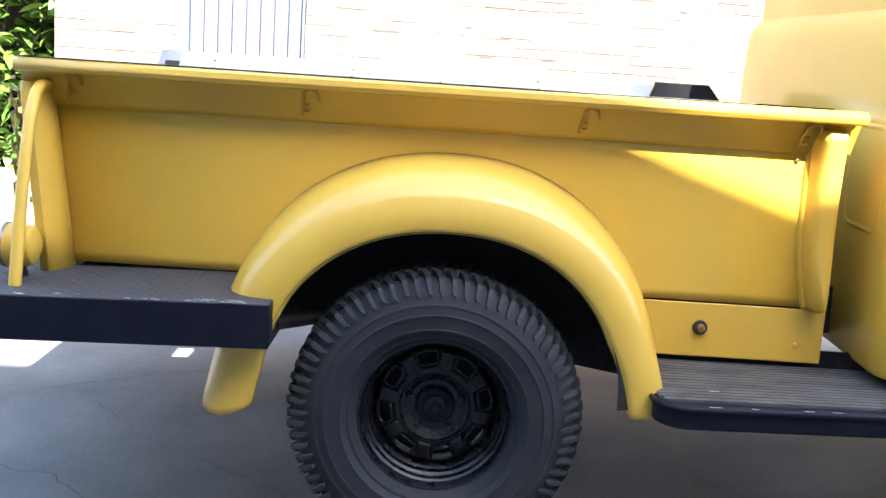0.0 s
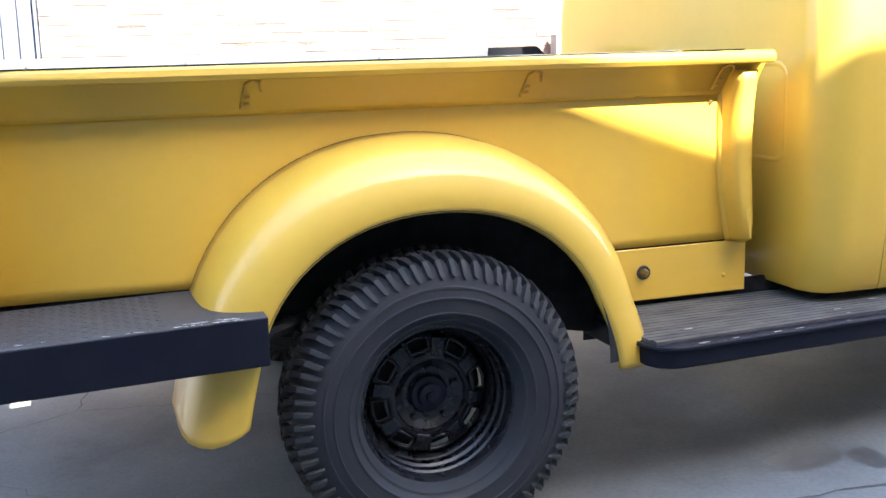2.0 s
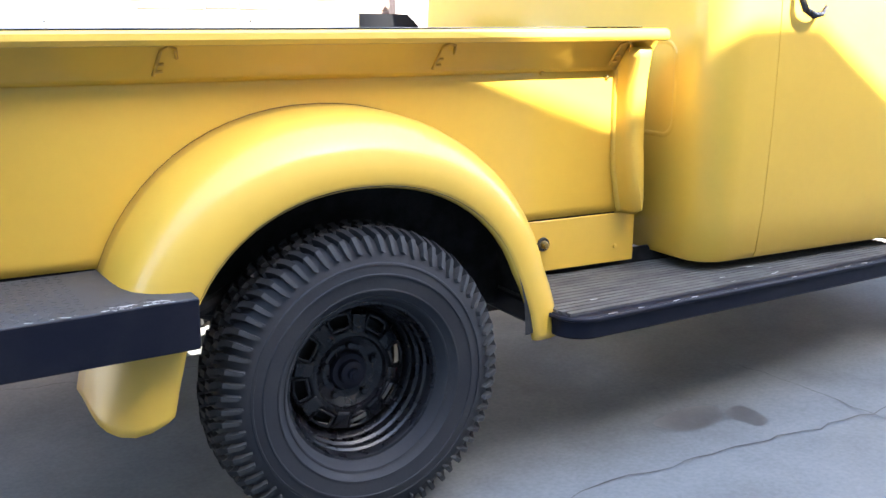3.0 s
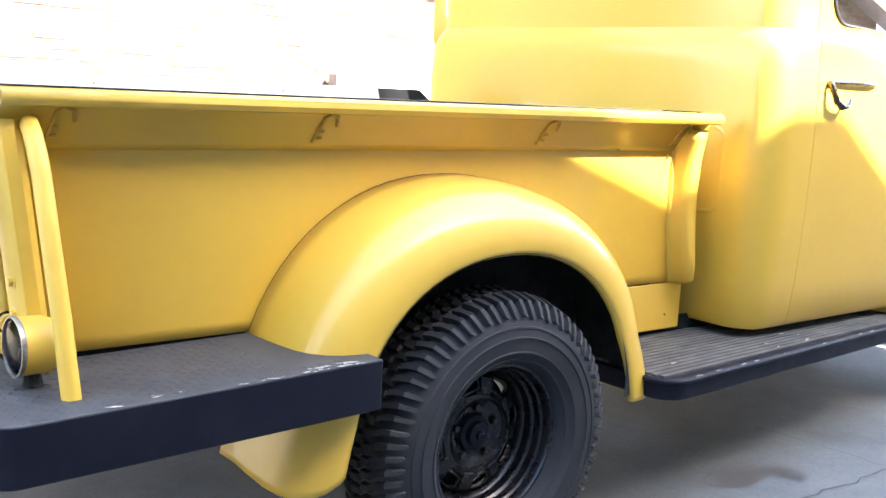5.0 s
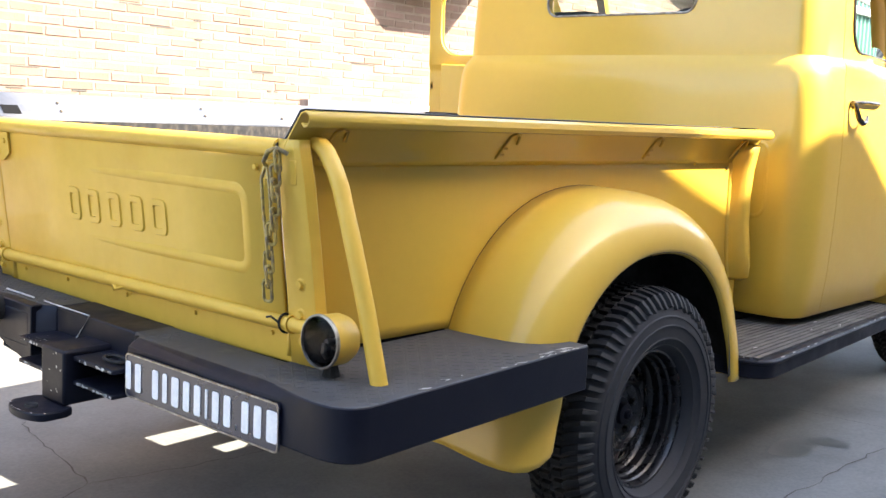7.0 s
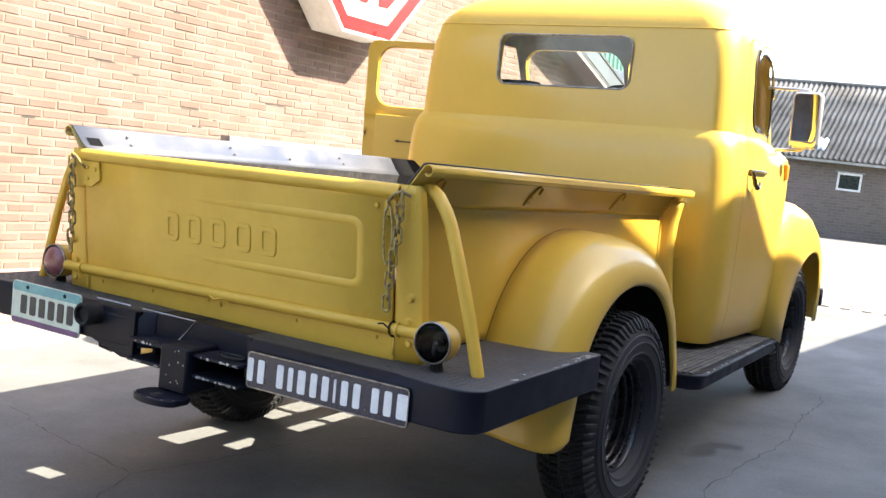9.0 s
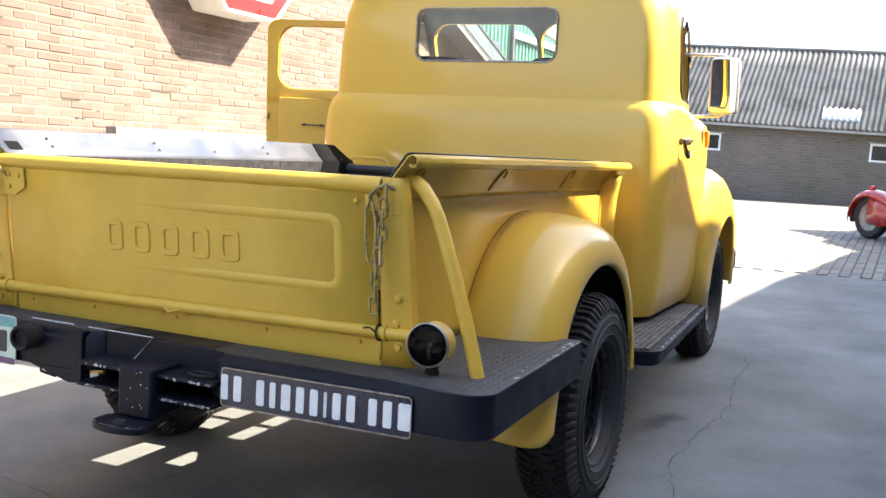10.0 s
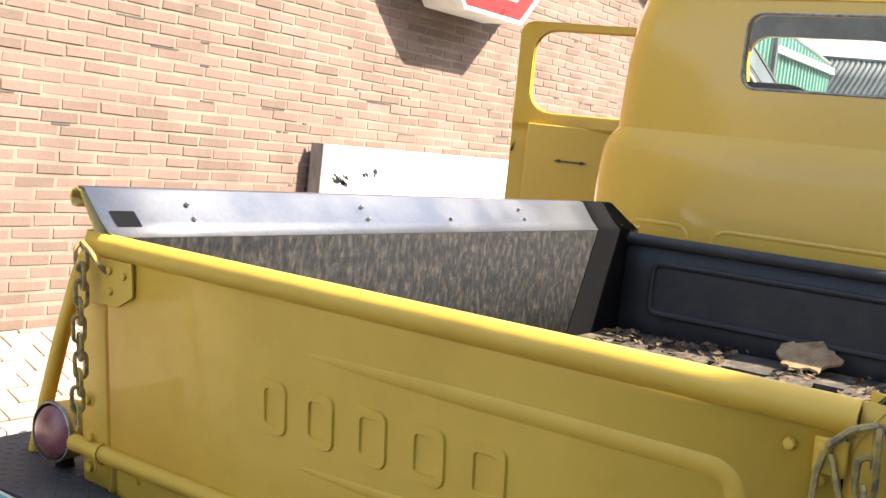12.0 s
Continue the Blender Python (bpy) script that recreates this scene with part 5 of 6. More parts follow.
# bare edges of the plates, in runs
for z, runs in ((0.612, ((0.02, 0.20, 9), (-0.27, -0.19, 7), (-0.15, -0.10, 2))), (0.547, ((0.04, 0.19, 10), (-0.27, -0.10, 17)))):
    for y0, y1, n in runs:
        for i in range(n):
            y = rng.uniform(y0, y1)
            fleck(lambda u, v, y=y, z=z: (-1.4412, y + u, z + max(-0.0055, min(0.0055, v))), rng.uniform(0.004, 0.012), rng.uniform(0.002, 0.006))
for i in range(26):
    x, y = rng.choice((-1.425, -1.40, -1.36)) + rng.uniform(-0.014, 0.014), rng.choice((rng.uniform(-0.26, -0.10), rng.uniform(0.05, 0.20)))
    fleck(lambda u, v, x=x, y=y: (x + u, y + v, 0.6186), rng.uniform(0.0012, 0.004), rng.uniform(0.0012, 0.005))
for i in range(9):
    y, z = rng.uniform(-0.075, 0.025), rng.uniform(0.50, 0.625)
    fleck(lambda u, v, y=y, z=z: (-1.4762, y + u, z + v), rng.uniform(0.0012, 0.004), rng.uniform(0.0012, 0.005))
for i in range(14):
    t = rng.uniform(0.1, 3.0)
    fleck(lambda u, v, t=t: (-1.545 - 0.050 * math.sin(t) + u * 0.6, -0.02 + 0.083 * math.cos(t) + v, 0.4848), rng.uniform(0.002, 0.006), rng.uniform(0.002, 0.009))
sock = B()
lathe(sock, [(0.0, 0.03), (0.040, 0.03), (0.040, -0.05), (0.036, -0.058), (0.028, -0.058), (0.026, -0.04), (0.0, -0.04)], 24, (-1.40, 0.435, 0.656), "x")
part("trailer_socket", sock, UNDER, TRUCK, "round black trailer socket")
bend = B()
tube(bend, [(-1.36, 0.42, 0.60), (-1.37, 0.41, 0.545), (-1.36, 0.36, 0.535), (-1.35, 0.34, 0.57)], 0.006, 6)
part("socket_cable", bend, UNDER, TRUCK)

# --- number plates: writing as plain bars
def plate_at(u, v, d):
    return Vector((-1.385 - d, u, v))


pl = thing("dealer_plate", (-1.39, -0.585, 0.55), "dark blue plate with white writing on the bumper", "plate")
part("plate_board", slab(B(), rounded(-0.888, -0.283, 0.550, 0.664, 0.012, 3), plate_at, 0.006, 0.012), PLATE_BLUE, pl)
edge = B()
eo, ei = rounded(-0.888, -0.283, 0.550, 0.664, 0.012, 3), rounded(-0.884, -0.287, 0.554, 0.660, 0.010, 3)
grid(edge, [[plate_at(u, v, d) for u, v in o] for o, d in ((eo, 0.012), (eo, 0.014), (ei, 0.014), (ei, 0.012))], close=True)
part("plate_edge", edge, DULL_METAL, pl)
widths = [0.034, 0.037, -0.022, 0.036, 0.029, 0.041, 0.036, 0.036, 0.017, 0.036, 0.036, 0.011, 0.036, 0.037, 0.049]
widths = [w * 0.87 for w in widths]
gap = 0.0127
total = sum(abs(w) for w in widths) + gap * (len(widths) - 1)
u = -0.585 + total / 2
for w in widths:
    if w > 0:
        h0, h1 = 0.571, 0.644
        if w < 0.011:
            h1 = 0.582
        part("letter_bar", slab(B(), rounded(u - w + 0.003, u - 0.003, h0, h1, min(0.006, w / 3), 3), plate_at, 0.0125, 0.0145), PLATE_WHITE, pl)
    u -= abs(w) + gap

np_ = thing("number_plate", (-1.39, 0.68, 0.55), "pale teal number plate, writing worn to bars", "plate")
part("plate_board", slab(B(), rounded(0.495, 0.865, 0.552, 0.708, 0.015, 3), plate_at, 0.006, 0.012), PLATE_PALE, np_)
part("top_band", slab(B(), rounded(0.499, 0.861, 0.672, 0.705, 0.010, 3), plate_at, 0.0122, 0.0132), PLATE_TEAL, np_)
part("bottom_band", slab(B(), rounded(0.499, 0.861, 0.555, 0.575, 0.008, 3), plate_at, 0.0122, 0.0132), PLATE_PURPLE, np_)
for i in range(6):
    y = 0.815 - i * 0.05
    part("letter_bar", slab(B(), rounded(y - 0.034, y, 0.592, 0.660, 0.006, 2), plate_at, 0.0122, 0.0135), DARK_INK, np_)
for y in (0.58, 0.78):
    bo = B()
    lathe(bo, [(0.0, -0.006), (0.007, -0.004), (0.008, 0.0)], 8, (-1.398, y, 0.69), "x")
    part("screw", bo, BLACK, np_)

SAGS = False
# --- tail lamps
for _, s in SIDES:
    LX, LZ = (-1.175, 0.762) if s < 0 else (-1.140, 0.780)
    h = B()
    lathe(h, [(0.0, 0.055), (0.03, 0.052), (0.052, 0.040), (0.060, 0.02), (0.061, -0.032)], 32, (LX, -0.862, LZ), "x")
    lampb = on_truck("tail_lamp", h, YELLOW_WORN, s, "round yellow tail lamp with dark lens")
    rg = B()
    lathe(rg, [(0.061, -0.030), (0.0640, -0.034), (0.0635, -0.041), (0.0595, -0.042), (0.0585, -0.037)], 32, (LX, -0.862, LZ), "x")
    on_truck("lamp_rim", rg, DULL_METAL, s, parent=lampb, label="dull chrome rim")
    if s < 0:
        ins = B()
        lathe(ins, [(0.0585, -0.036), (0.048, -0.01), (0.030, 0.012), (0.0, 0.02)], 24, (LX, -0.862, LZ), "x")
        on_truck("reflector", ins, LAMP_INSIDE, s, parent=lampb)
        cover = B()
        lathe(cover, [(0.0585, -0.037), (0.05, -0.042), (0.03, -0.046), (0.0, -0.047)], 24, (LX, -0.862, LZ), "x")
        on_truck("lens", cover, LENS, s, parent=lampb, label="smoky dark lens")
        bulb = B()
        lathe(bulb, [(0.0, -0.022), (0.008, -0.018), (0.010, -0.008), (0.007, 0.0), (0.009, 0.02)], 12, (LX, -0.862, 0.757), "x")
        tube(bulb, [(LX - 0.022, -0.862, 0.757), (LX - 0.025, -0.862, 0.735), (LX - 0.015, -0.862, 0.722)], 0.007, 8)
        on_truck("bulb", bulb, DULL_METAL, s, parent=lampb)
    else:
        ln = B()
        lathe(ln, [(0.055, -0.038), (0.045, -0.048), (0.025, -0.054), (0.0, -0.056)], 24, (LX, -0.862, LZ), "x")
        on_truck("lens", ln, RED_LENS, s, parent=lampb, label="faded red lens")
    ft = B()
    tube(ft, [(LX, -0.862, LZ - 0.052), (LX, -0.862, LZ - 0.085)], [0.014, 0.022], 10)
    on_truck("lamp_foot", ft, UNDER, s, parent=lampb)

# --- cab
CY = 0.015
CAB = [  # height, rear x, half width, corner radius, front x
    (0.532, 1.286, 0.918, 0.100, 2.42), (0.550, 1.276, 0.930, 0.120, 2.44), (0.700, 1.272, 0.948, 0.130, 2.45), (0.950, 1.267, 0.960, 0.130, 2.46), (1.200, 1.265, 0.964, 0.130, 2.47),
    (1.350, 1.267, 0.962, 0.130, 2.48), (1.440, 1.270, 0.957, 0.130, 2.49), (1.505, 1.275, 0.950, 0.130, 2.50), (1.540, 1.283, 0.941, 0.130, 2.50), (1.563, 1.295, 0.928, 0.125, 2.49), (1.577, 1.309, 0.915, 0.110, 2.48),
    (1.586, 1.315, 0.909, 0.105, 2.47), (1.700, 1.317, 0.905, 0.105, 2.43), (1.850, 1.323, 0.898, 0.105, 2.38), (1.990, 1.331, 0.886, 0.115, 2.33), (2.080, 1.342, 0.872, 0.130, 2.29),
    (2.135, 1.357, 0.856, 0.155, 2.26), (2.188, 1.388, 0.824, 0.190, 2.22), (2.238, 1.440, 0.770, 0.230, 2.16), (2.283, 1.520, 0.680, 0.240, 2.08), (2.310, 1.630, 0.545, 0.220, 1.98), (2.322, 1.760, 0.330, 0.160, 1.90)]


def swell(x, z):
    """The greenhouse is widest at the doors' rear edge and narrows towards the windscreen."""
    k = min(1.0, max(0.0, (z - 1.50) / 0.09)) * min(1.0, max(0.25, 1.0 - (z - 2.06) / 0.2))
    marks = ((1.30, 0.0), (1.38, 0.0), (1.58, 0.045), (1.75, 0.03), (2.0, -0.012), (2.35, -0.075), (2.60, -0.10))
    for (x0, g0), (x1, g1) in zip(marks, marks[1:]):
        if x0 <= x <= x1:
            return 1.0 + k * (g0 + (g1 - g0) * (x - x0) / (x1 - x0))
    return 1.0


def with_sides(o, n=7):
    """Adds points along the two long straight sides of an outline."""
    m, out = len(o) // 4, []
    first = None
    for i, p in enumerate(o):
        q = o[(i + 1) % len(o)]
        out.append(p)
        if (i + 1) % m == 0:
            along = abs(q[0] - p[0]) > abs(q[1] - p[1])
            if first is None:
                first = along
            if ((i + 1) // m % 2 == 1) == first:
                out += [(p[0] + (q[0] - p[0]) * k / n, p[1] + (q[1] - p[1]) * k / n) for k in range(1, n)]
    return out


def cab_solid(inset=0.0):
    rows = []
    for z, xr, w, r, xf in CAB:
        zz = z
        if inset:
            zz = min(max(z, 0.53 + 0.06), 2.28 - inset) if z < 1.2 else z - inset * max(0, (z - 1.9) / 0.38)
        o = rounded(xr + inset, xf - inset, -w + inset, w - inset, max(0.03, r - inset), 7)
        rows.append([(x, y * swell(x, zz) + CY, zz) for x, y in with_sides(o)])
    bm = B()
    grid(bm, rows, close=True, caps=True)
    for f in bm.faces:
        f.material_index = 1 if inset > 0.033 else 0
    bmesh.ops.recalc_face_normals(bm, faces=bm.faces)
    return bm


def opening(axis, u0, u1, v0, v1, r, d0, d1):
    place = {"x": lambda u, v, d: Vector((d, u, v)), "y": lambda u, v, d: Vector((u, d, v))}[axis]
    return slab(B(), rounded(u0, u1, v0, v1, r, 6), place, d0, d1)


def cab_half(z):
    """Half the cab's width at a height."""
    for (z0, _, w0, _, _), (z1, _, w1, _, _) in zip(CAB, CAB[1:]):
        if z0 <= z <= z1:
            return w0 + (w1 - w0) * (z - z0) / (z1 - z0)
    return CAB[-1][2]


def cab_rear(z):
    """The cab's rear face at a height."""
    for (z0, x0, *_), (z1, x1, *_) in zip(CAB, CAB[1:]):
        if z0 <= z <= z1:
            return x0 + (x1 - x0) * (z - z0) / (z1 - z0)
    return CAB[0][1]


WIN = (-0.350, 0.424, 1.764, 2.034)
DOORX = (1.517, 2.40)


def door_block(s, grow):
    y0, y1 = (-1.2, -0.70) if s < 0 else (0.80, 1.3)
    return opening("y", DOORX[0] - grow, DOORX[1] + grow, 0.48 - grow, 2.070 + grow, 0.07, y0, y1)


def side_window(s):
    return opening("y", 1.585, 2.30, 1.615 if s < 0 else 1.637, 2.038, 0.11, -1.3 if s < 0 else 0.6, -0.6 if s < 0 else 1.3)


shell = carve(cab_solid(), [("DIFFERENCE", cab_solid(0.035)), ("DIFFERENCE", opening("x", *WIN, 0.055, 1.0, 1.6)), ("DIFFERENCE", door_block(-1, 0.003)),
                            ("DIFFERENCE", door_block(1, 0.003)), ("DIFFERENCE", opening("x", -0.80, 0.066, 1.58, 2.072, 0.11, 2.1, 2.8)),
                            ("DIFFERENCE", opening("x", 0.094, 0.765, 1.58, 2.072, 0.11, 2.1, 2.8))])
cab = part("cab", shell, YELLOW, TRUCK, "rounded yellow two-seat cab", smooth=0.5, mats=(CABIN,))
rd = carve(cab_solid(), [("DIFFERENCE", cab_solid(0.032)), ("INTERSECT", door_block(-1, 0.0)), ("DIFFERENCE", side_window(-1))])
door_r = part("right_door", rd, YELLOW, TRUCK, "closed yellow door", smooth=0.5)
ld = carve(cab_solid(), [("DIFFERENCE", cab_solid(0.032)), ("INTERSECT", door_block(1, 0.0)), ("DIFFERENCE", side_window(1))])
HINGE = Vector((2.385, 1.005, 0))
swing = Matrix.Translation(HINGE) @ Matrix.Rotation(radians(-69), 4, "Z") @ Matrix.Translation(-HINGE)
bmesh.ops.transform(ld, verts=ld.verts, matrix=swing)
door_l = part("left_door", ld, YELLOW, TRUCK, "yellow door standing wide open", smooth=0.5)
trimb = boxes((1.60, 2.33, 0.90, 0.918, 0.60, 1.585))
bmesh.ops.transform(trimb, verts=trimb.verts, matrix=swing)
part("inner_panel", trimb, YELLOW, door_l, bevel=0.006)
slot = boxes((1.75, 1.90, 0.892, 0.902, 1.413, 1.420))
for x in (1.77, 1.88):
    box(slot, x - 0.008, x + 0.008, 0.890, 0.902, 1.409, 1.424)
bmesh.ops.transform(slot, verts=slot.verts, matrix=swing)
part("window_slot", slot, GASKET, door_l)

# pressings on the cab's back and rear corners
for y0, y1 in ((0.515, 0.765), (-0.355, 0.415), (-0.765, -0.495)):
    pr = B()
    tube(pr, [(cab_rear(z) + 0.0200, y + CY, z) for y, z in rounded(y0, y1, 0.935, 1.238, 0.05, 6)], 0.022, 20, closed=True)
    part("back_pressing", pr, YELLOW, cab, smooth=1.2)
# roof drip line along the back and sides
dr = B()
o = rounded(1.3425, 2.285, -0.870, 0.870, 0.13, 7)
tube(dr, [(x, y + CY, 2.088) for x, y in o], 0.0035, 6, closed=True)
part("roof_seam", dr, YELLOW, cab)
# rear window
ring = B()
tube(ring, [(1.3205, y, z) for y, z in rounded(*WIN, 0.055, 6)], 0.0055, 8, closed=True)
rw = part("rear_window", ring, DULL_METAL, TRUCK, "dull metal trim round the rear window")
g = B()
grid(g, [[(1.330, WIN[0], z), (1.330, WIN[1], z)] for z in (WIN[2], WIN[3])])
pane = part("pane", g, GLASS, rw, smooth=0)
pane.visible_shadow = False
for s in (-1, 1):
    tr = B()
    pts = [(x, CY + s * (cab_half(z) * swell(x, z) - 0.002), z) for x, z in rounded(1.587, 2.298, 1.617 if s < 0 else 1.639, 2.036, 0.11, 6)]
    tube(tr, pts, 0.006, 8, closed=True)
    if s > 0:
        bmesh.ops.transform(tr, verts=tr.verts, matrix=swing)
    part("window_frame", tr, YELLOW if s > 0 else GASKET, door_r if s < 0 else door_l)
wsg = B()
grid(wsg, [[(2.455, -0.76, 1.56), (2.455, 0.83, 1.56)], [(2.275, -0.76, 2.08), (2.275, 0.83, 2.08)]])
ws = part("windscreen", wsg, GLASS, TRUCK, smooth=0)
ws.visible_shadow = False
part("sticker", boxes((2.275, 2.279, 0.74, 0.79, 2.005, 2.035)), PLATE_WHITE, ws, "small white sticker on the glass")

# door handle, mirror, indicator
hd = B()
tube(hd, [(1.575, -0.942, 1.408), (1.570, -0.966, 1.405), (1.572, -0.976, 1.375), (1.585, -0.981, 1.345), (1.62, -0.984, 1.328), (1.66, -0.982, 1.332), (1.685, -0.976, 1.358)],
     [0.010, 0.010, 0.011, 0.012, 0.013, 0.010, 0.006], 8)
tube(hd, [(1.57, -0.955, 1.412), (1.72, -0.960, 1.416), (1.86, -0.958, 1.414), (1.90, -0.945, 1.412)], 0.0075, 8)
part("door_handle", hd, DARK_CHROME, door_r, "chrome door handle")
hk = B()
tube(hk, [(1.60, -0.944, 1.415), (1.60, -0.953, 1.40), (1.60, -0.950, 1.385)], 0.006, 8)
part("lock_hasp", hk, DARK_CHROME, door_r)


def mirror_at(u, v, d):
    """The mirror is turned towards the driver and leans a little down."""
    return Vector((2.25 + d + (u + 1.03) * 0.022 - (v - 1.73) * 0.02, u, v))


mir = B()
slab(mir, rounded(-1.112, -0.952, 1.576, 1.888, 0.028, 5), mirror_at, 0.0, 0.05)
mi = part("side_mirror", mir, PALE_CHROME, TRUCK, "tall chrome side mirror on two arms", bevel=0.01)
mg = slab(B(), rounded(-1.100, -0.964, 1.588, 1.876, 0.018, 5), mirror_at, -0.004, -0.001)
part("mirror_glass", mg, MIRROR, mi, smooth=0)
arms = B()
low_arm = B()
tube(arms, [(2.28, -0.80, 1.905), (2.285, -0.84, 1.905), (2.28, -1.02, 1.902), (2.275, -1.04, 1.885)], 0.009, 8)
tube(low_arm, [(2.33, -0.82, 1.562), (2.32, -0.87, 1.562), (2.28, -1.02, 1.566), (2.275, -1.04, 1.582)], 0.009, 8)
part("mirror_arm", arms, PALE_CHROME, mi)
part("mirror_arm", low_arm, PALE_CHROME, mi)
ind = boxes((2.28, 2.32, -0.962, -0.898, 1.392, 1.480))
it = part("indicator", ind, AMBER, TRUCK, "square amber side indicator", bevel=0.006)
part("indicator_stalk", tube(B(), [(2.31, -0.85, 1.43), (2.305, -0.90, 1.43)], 0.014, 8), CHROME, it)

visor = B()
pv = [(1.66, 1.98), (1.72, 2.03), (1.82, 2.05), (2.0, 2.056), (2.14, 2.045), (2.24, 2.0), (2.29, 1.92), (2.305, 1.85)]
grid(visor, [[(x, CY - cab_half(z) * swell(x, z) - 0.012 * k, z - 0.018 * k) for x, z in pv] for k in (0, 1)])
part("rain_visor", visor, CHROME, door_r, "chrome rain visor over the window", solid=0.003)

# cabin
for y in (-0.36, 0.42):
    sb = B()
    slab(sb, rounded(y - 0.25, y + 0.25, 0.9, 1.80, 0.13, 6), lambda u, v, d: Vector((1.52 + d + (1.0 - v) * 0.12, u, v)), 0.0, 0.13)
    st = part("seat", sb, SEAT, TRUCK, "dark cloth seat back", bevel=0.03)
    part("cushion", boxes((1.6, 2.0, y - 0.25, y + 0.25, 0.78, 0.92)), SEAT, st, bevel=0.03)
wh = B()
tube(wh, [Vector((2.12, 0.42, 1.50)) + Vector((-0.30 * math.cos(t) * 0.2, 0.2 * math.sin(t), 0.2 * math.cos(t))) for t in [2 * math.pi * i / 28 for i in range(28)]], 0.013, 8, closed=True)
tube(wh, [(2.12, 0.42, 1.50), (2.35, 0.42, 1.30)], 0.02, 8)
part("steering_wheel", wh, SEAT, TRUCK, "thin dark steering wheel")
part("dashboard", boxes((2.25, 2.42, -0.78, 0.85, 1.25, 1.52)), CABIN, TRUCK, bevel=0.03)
part("cab_floor", boxes((1.34, 2.44, -0.80, 0.86, 0.56, 0.60)), CABIN, TRUCK)

# --- bonnet, front fenders, front bumper
bo = B()
rows = []
for x, w, zt, zs in ((2.44, 0.62, 1.49, 1.22), (2.7, 0.56, 1.47, 1.18), (3.0, 0.48, 1.42, 1.12), (3.2, 0.40, 1.34, 1.05), (3.32, 0.30, 1.22, 0.98)):
    prof = [(-w, 0.75), (-w, zs), (-w * 0.97, zs + (zt - zs) * 0.5), (-w * 0.8, zs + (zt - zs) * 0.85), (-w * 0.45, zt - 0.012), (0, zt)]
    prof += [(-a, b) for a, b in prof[-2::-1]]
    rows.append([(x, y + 0.02, z) for y, z in prof])
grid(bo, rows)
f0 = [bo.verts.new(p) for p in rows[-1]]
bo.faces.new(f0)
part("bonnet", bo, YELLOW, TRUCK, "rounded yellow bonnet", smooth=1.0, solid=0.006)
FF = [(2.30, 0.50), (2.30, 0.75), (2.305, 1.0), (2.335, 1.16), (2.42, 1.25), (2.56, 1.280), (2.72, 1.276), (2.88, 1.252), (3.04, 1.206), (3.18, 1.142), (3.30, 1.06), (3.39, 0.95), (3.445, 0.82), (3.462, 0.67), (3.45, 0.53)]
FO = [(2.50, 0.45), (2.52, 0.52), (2.57, 0.62), (2.645, 0.74), (2.745, 0.845), (2.84, 0.90), (2.94, 0.94), (3.04, 0.965), (3.13, 0.972), (3.21, 0.957), (3.28, 0.91), (3.33, 0.82), (3.348, 0.72), (3.335, 0.62), (3.30, 0.52)]
for _, s in SIDES:
    f = B()
    rows = []
    for y, k in ((0.50, -0.10), (0.70, -0.03), (0.835, 0.0), (0.914, 0.05), (0.957, 0.16), (0.978, 0.34), (0.986, 0.58), (0.987, 0.85), (0.984, 0.97), (0.976, 1.0)):
        rows.append([(a[0] + (b[0] - a[0]) * max(k, 0), -y, a[1] + (b[1] - a[1]) * max(k, 0) + (k if k < 0 else 0) * 0.3) for a, b in zip(FF, FO)])
    grid(f, rows)
    on_truck("front_fender", f, YELLOW, s, "rounded yellow front fender", solid=0.006, smooth=1.2)
    on_truck("front_well", boxes((2.46, 3.36, -0.62, -0.60, 0.45, 1.15)), UNDER, s)
part("front_bumper", boxes((3.56, 3.63, -0.965, 1.0, 0.60, 0.72)), BLACK, TRUCK, bevel=0.012)

# --- dry leaves and a scrap of plywood in the bed
def litter():
    rng = random.Random(4)
    verts, faces = [], []
    for i in range(420):
        x = 1.05 - abs(rng.gauss(0, 0.22))
        y = rng.uniform(-0.55, 0.64)
        if -0.21 < y < -0.11 or 0.01 < y < 0.17:
            continue
        z = 0.848 + rng.random() * 0.02 * (1.1 - min(1, (1.05 - x) / 0.6))
        s = rng.uniform(0.008, 0.028)
        m = Matrix.LocRotScale((x, y, z), Euler((rng.uniform(-0.5, 0.5), rng.uniform(-0.5, 0.5), rng.uniform(0, 6.28))), (s, s * 0.6, s))
        n0 = len(verts)
        verts += [m @ Vector(v) for v in ((-1, 0, 0), (0, -1, 0.2), (1, 0, 0), (0, 1, 0.2))]
        faces.append([n0, n0 + 1, n0 + 2, n0 + 3])
    me = bpy.data.meshes.new("litter")
    me.from_pydata(verts, [], faces)
    bm = B()
    bm.from_mesh(me)
    bpy.data.meshes.remove(me)
    tagged(part("leaf_litter", bm, LITTER, smooth=0), "dry brown leaf litter on the truck bed floor", "litter", kind="stuff")
    sc = B()
    rng = random.Random(9)
    o = [(0.99 + 0.075 * math.cos(t) * rng.uniform(0.7, 1.15), -0.04 + 0.105 * math.sin(t) * rng.uniform(0.75, 1.15)) for t in [2 * math.pi * i / 22 for i in range(22)]]
    slab(sc, o, lambda u, v, d: Vector((u, v, 0.892 + 0.55 * (u - 0.99) + d)), 0.0, 0.008)
    tagged(part("plywood_scrap", sc, CARD, smooth=0), "broken piece of rotten plywood on the bed floor", "scrap")


litter()


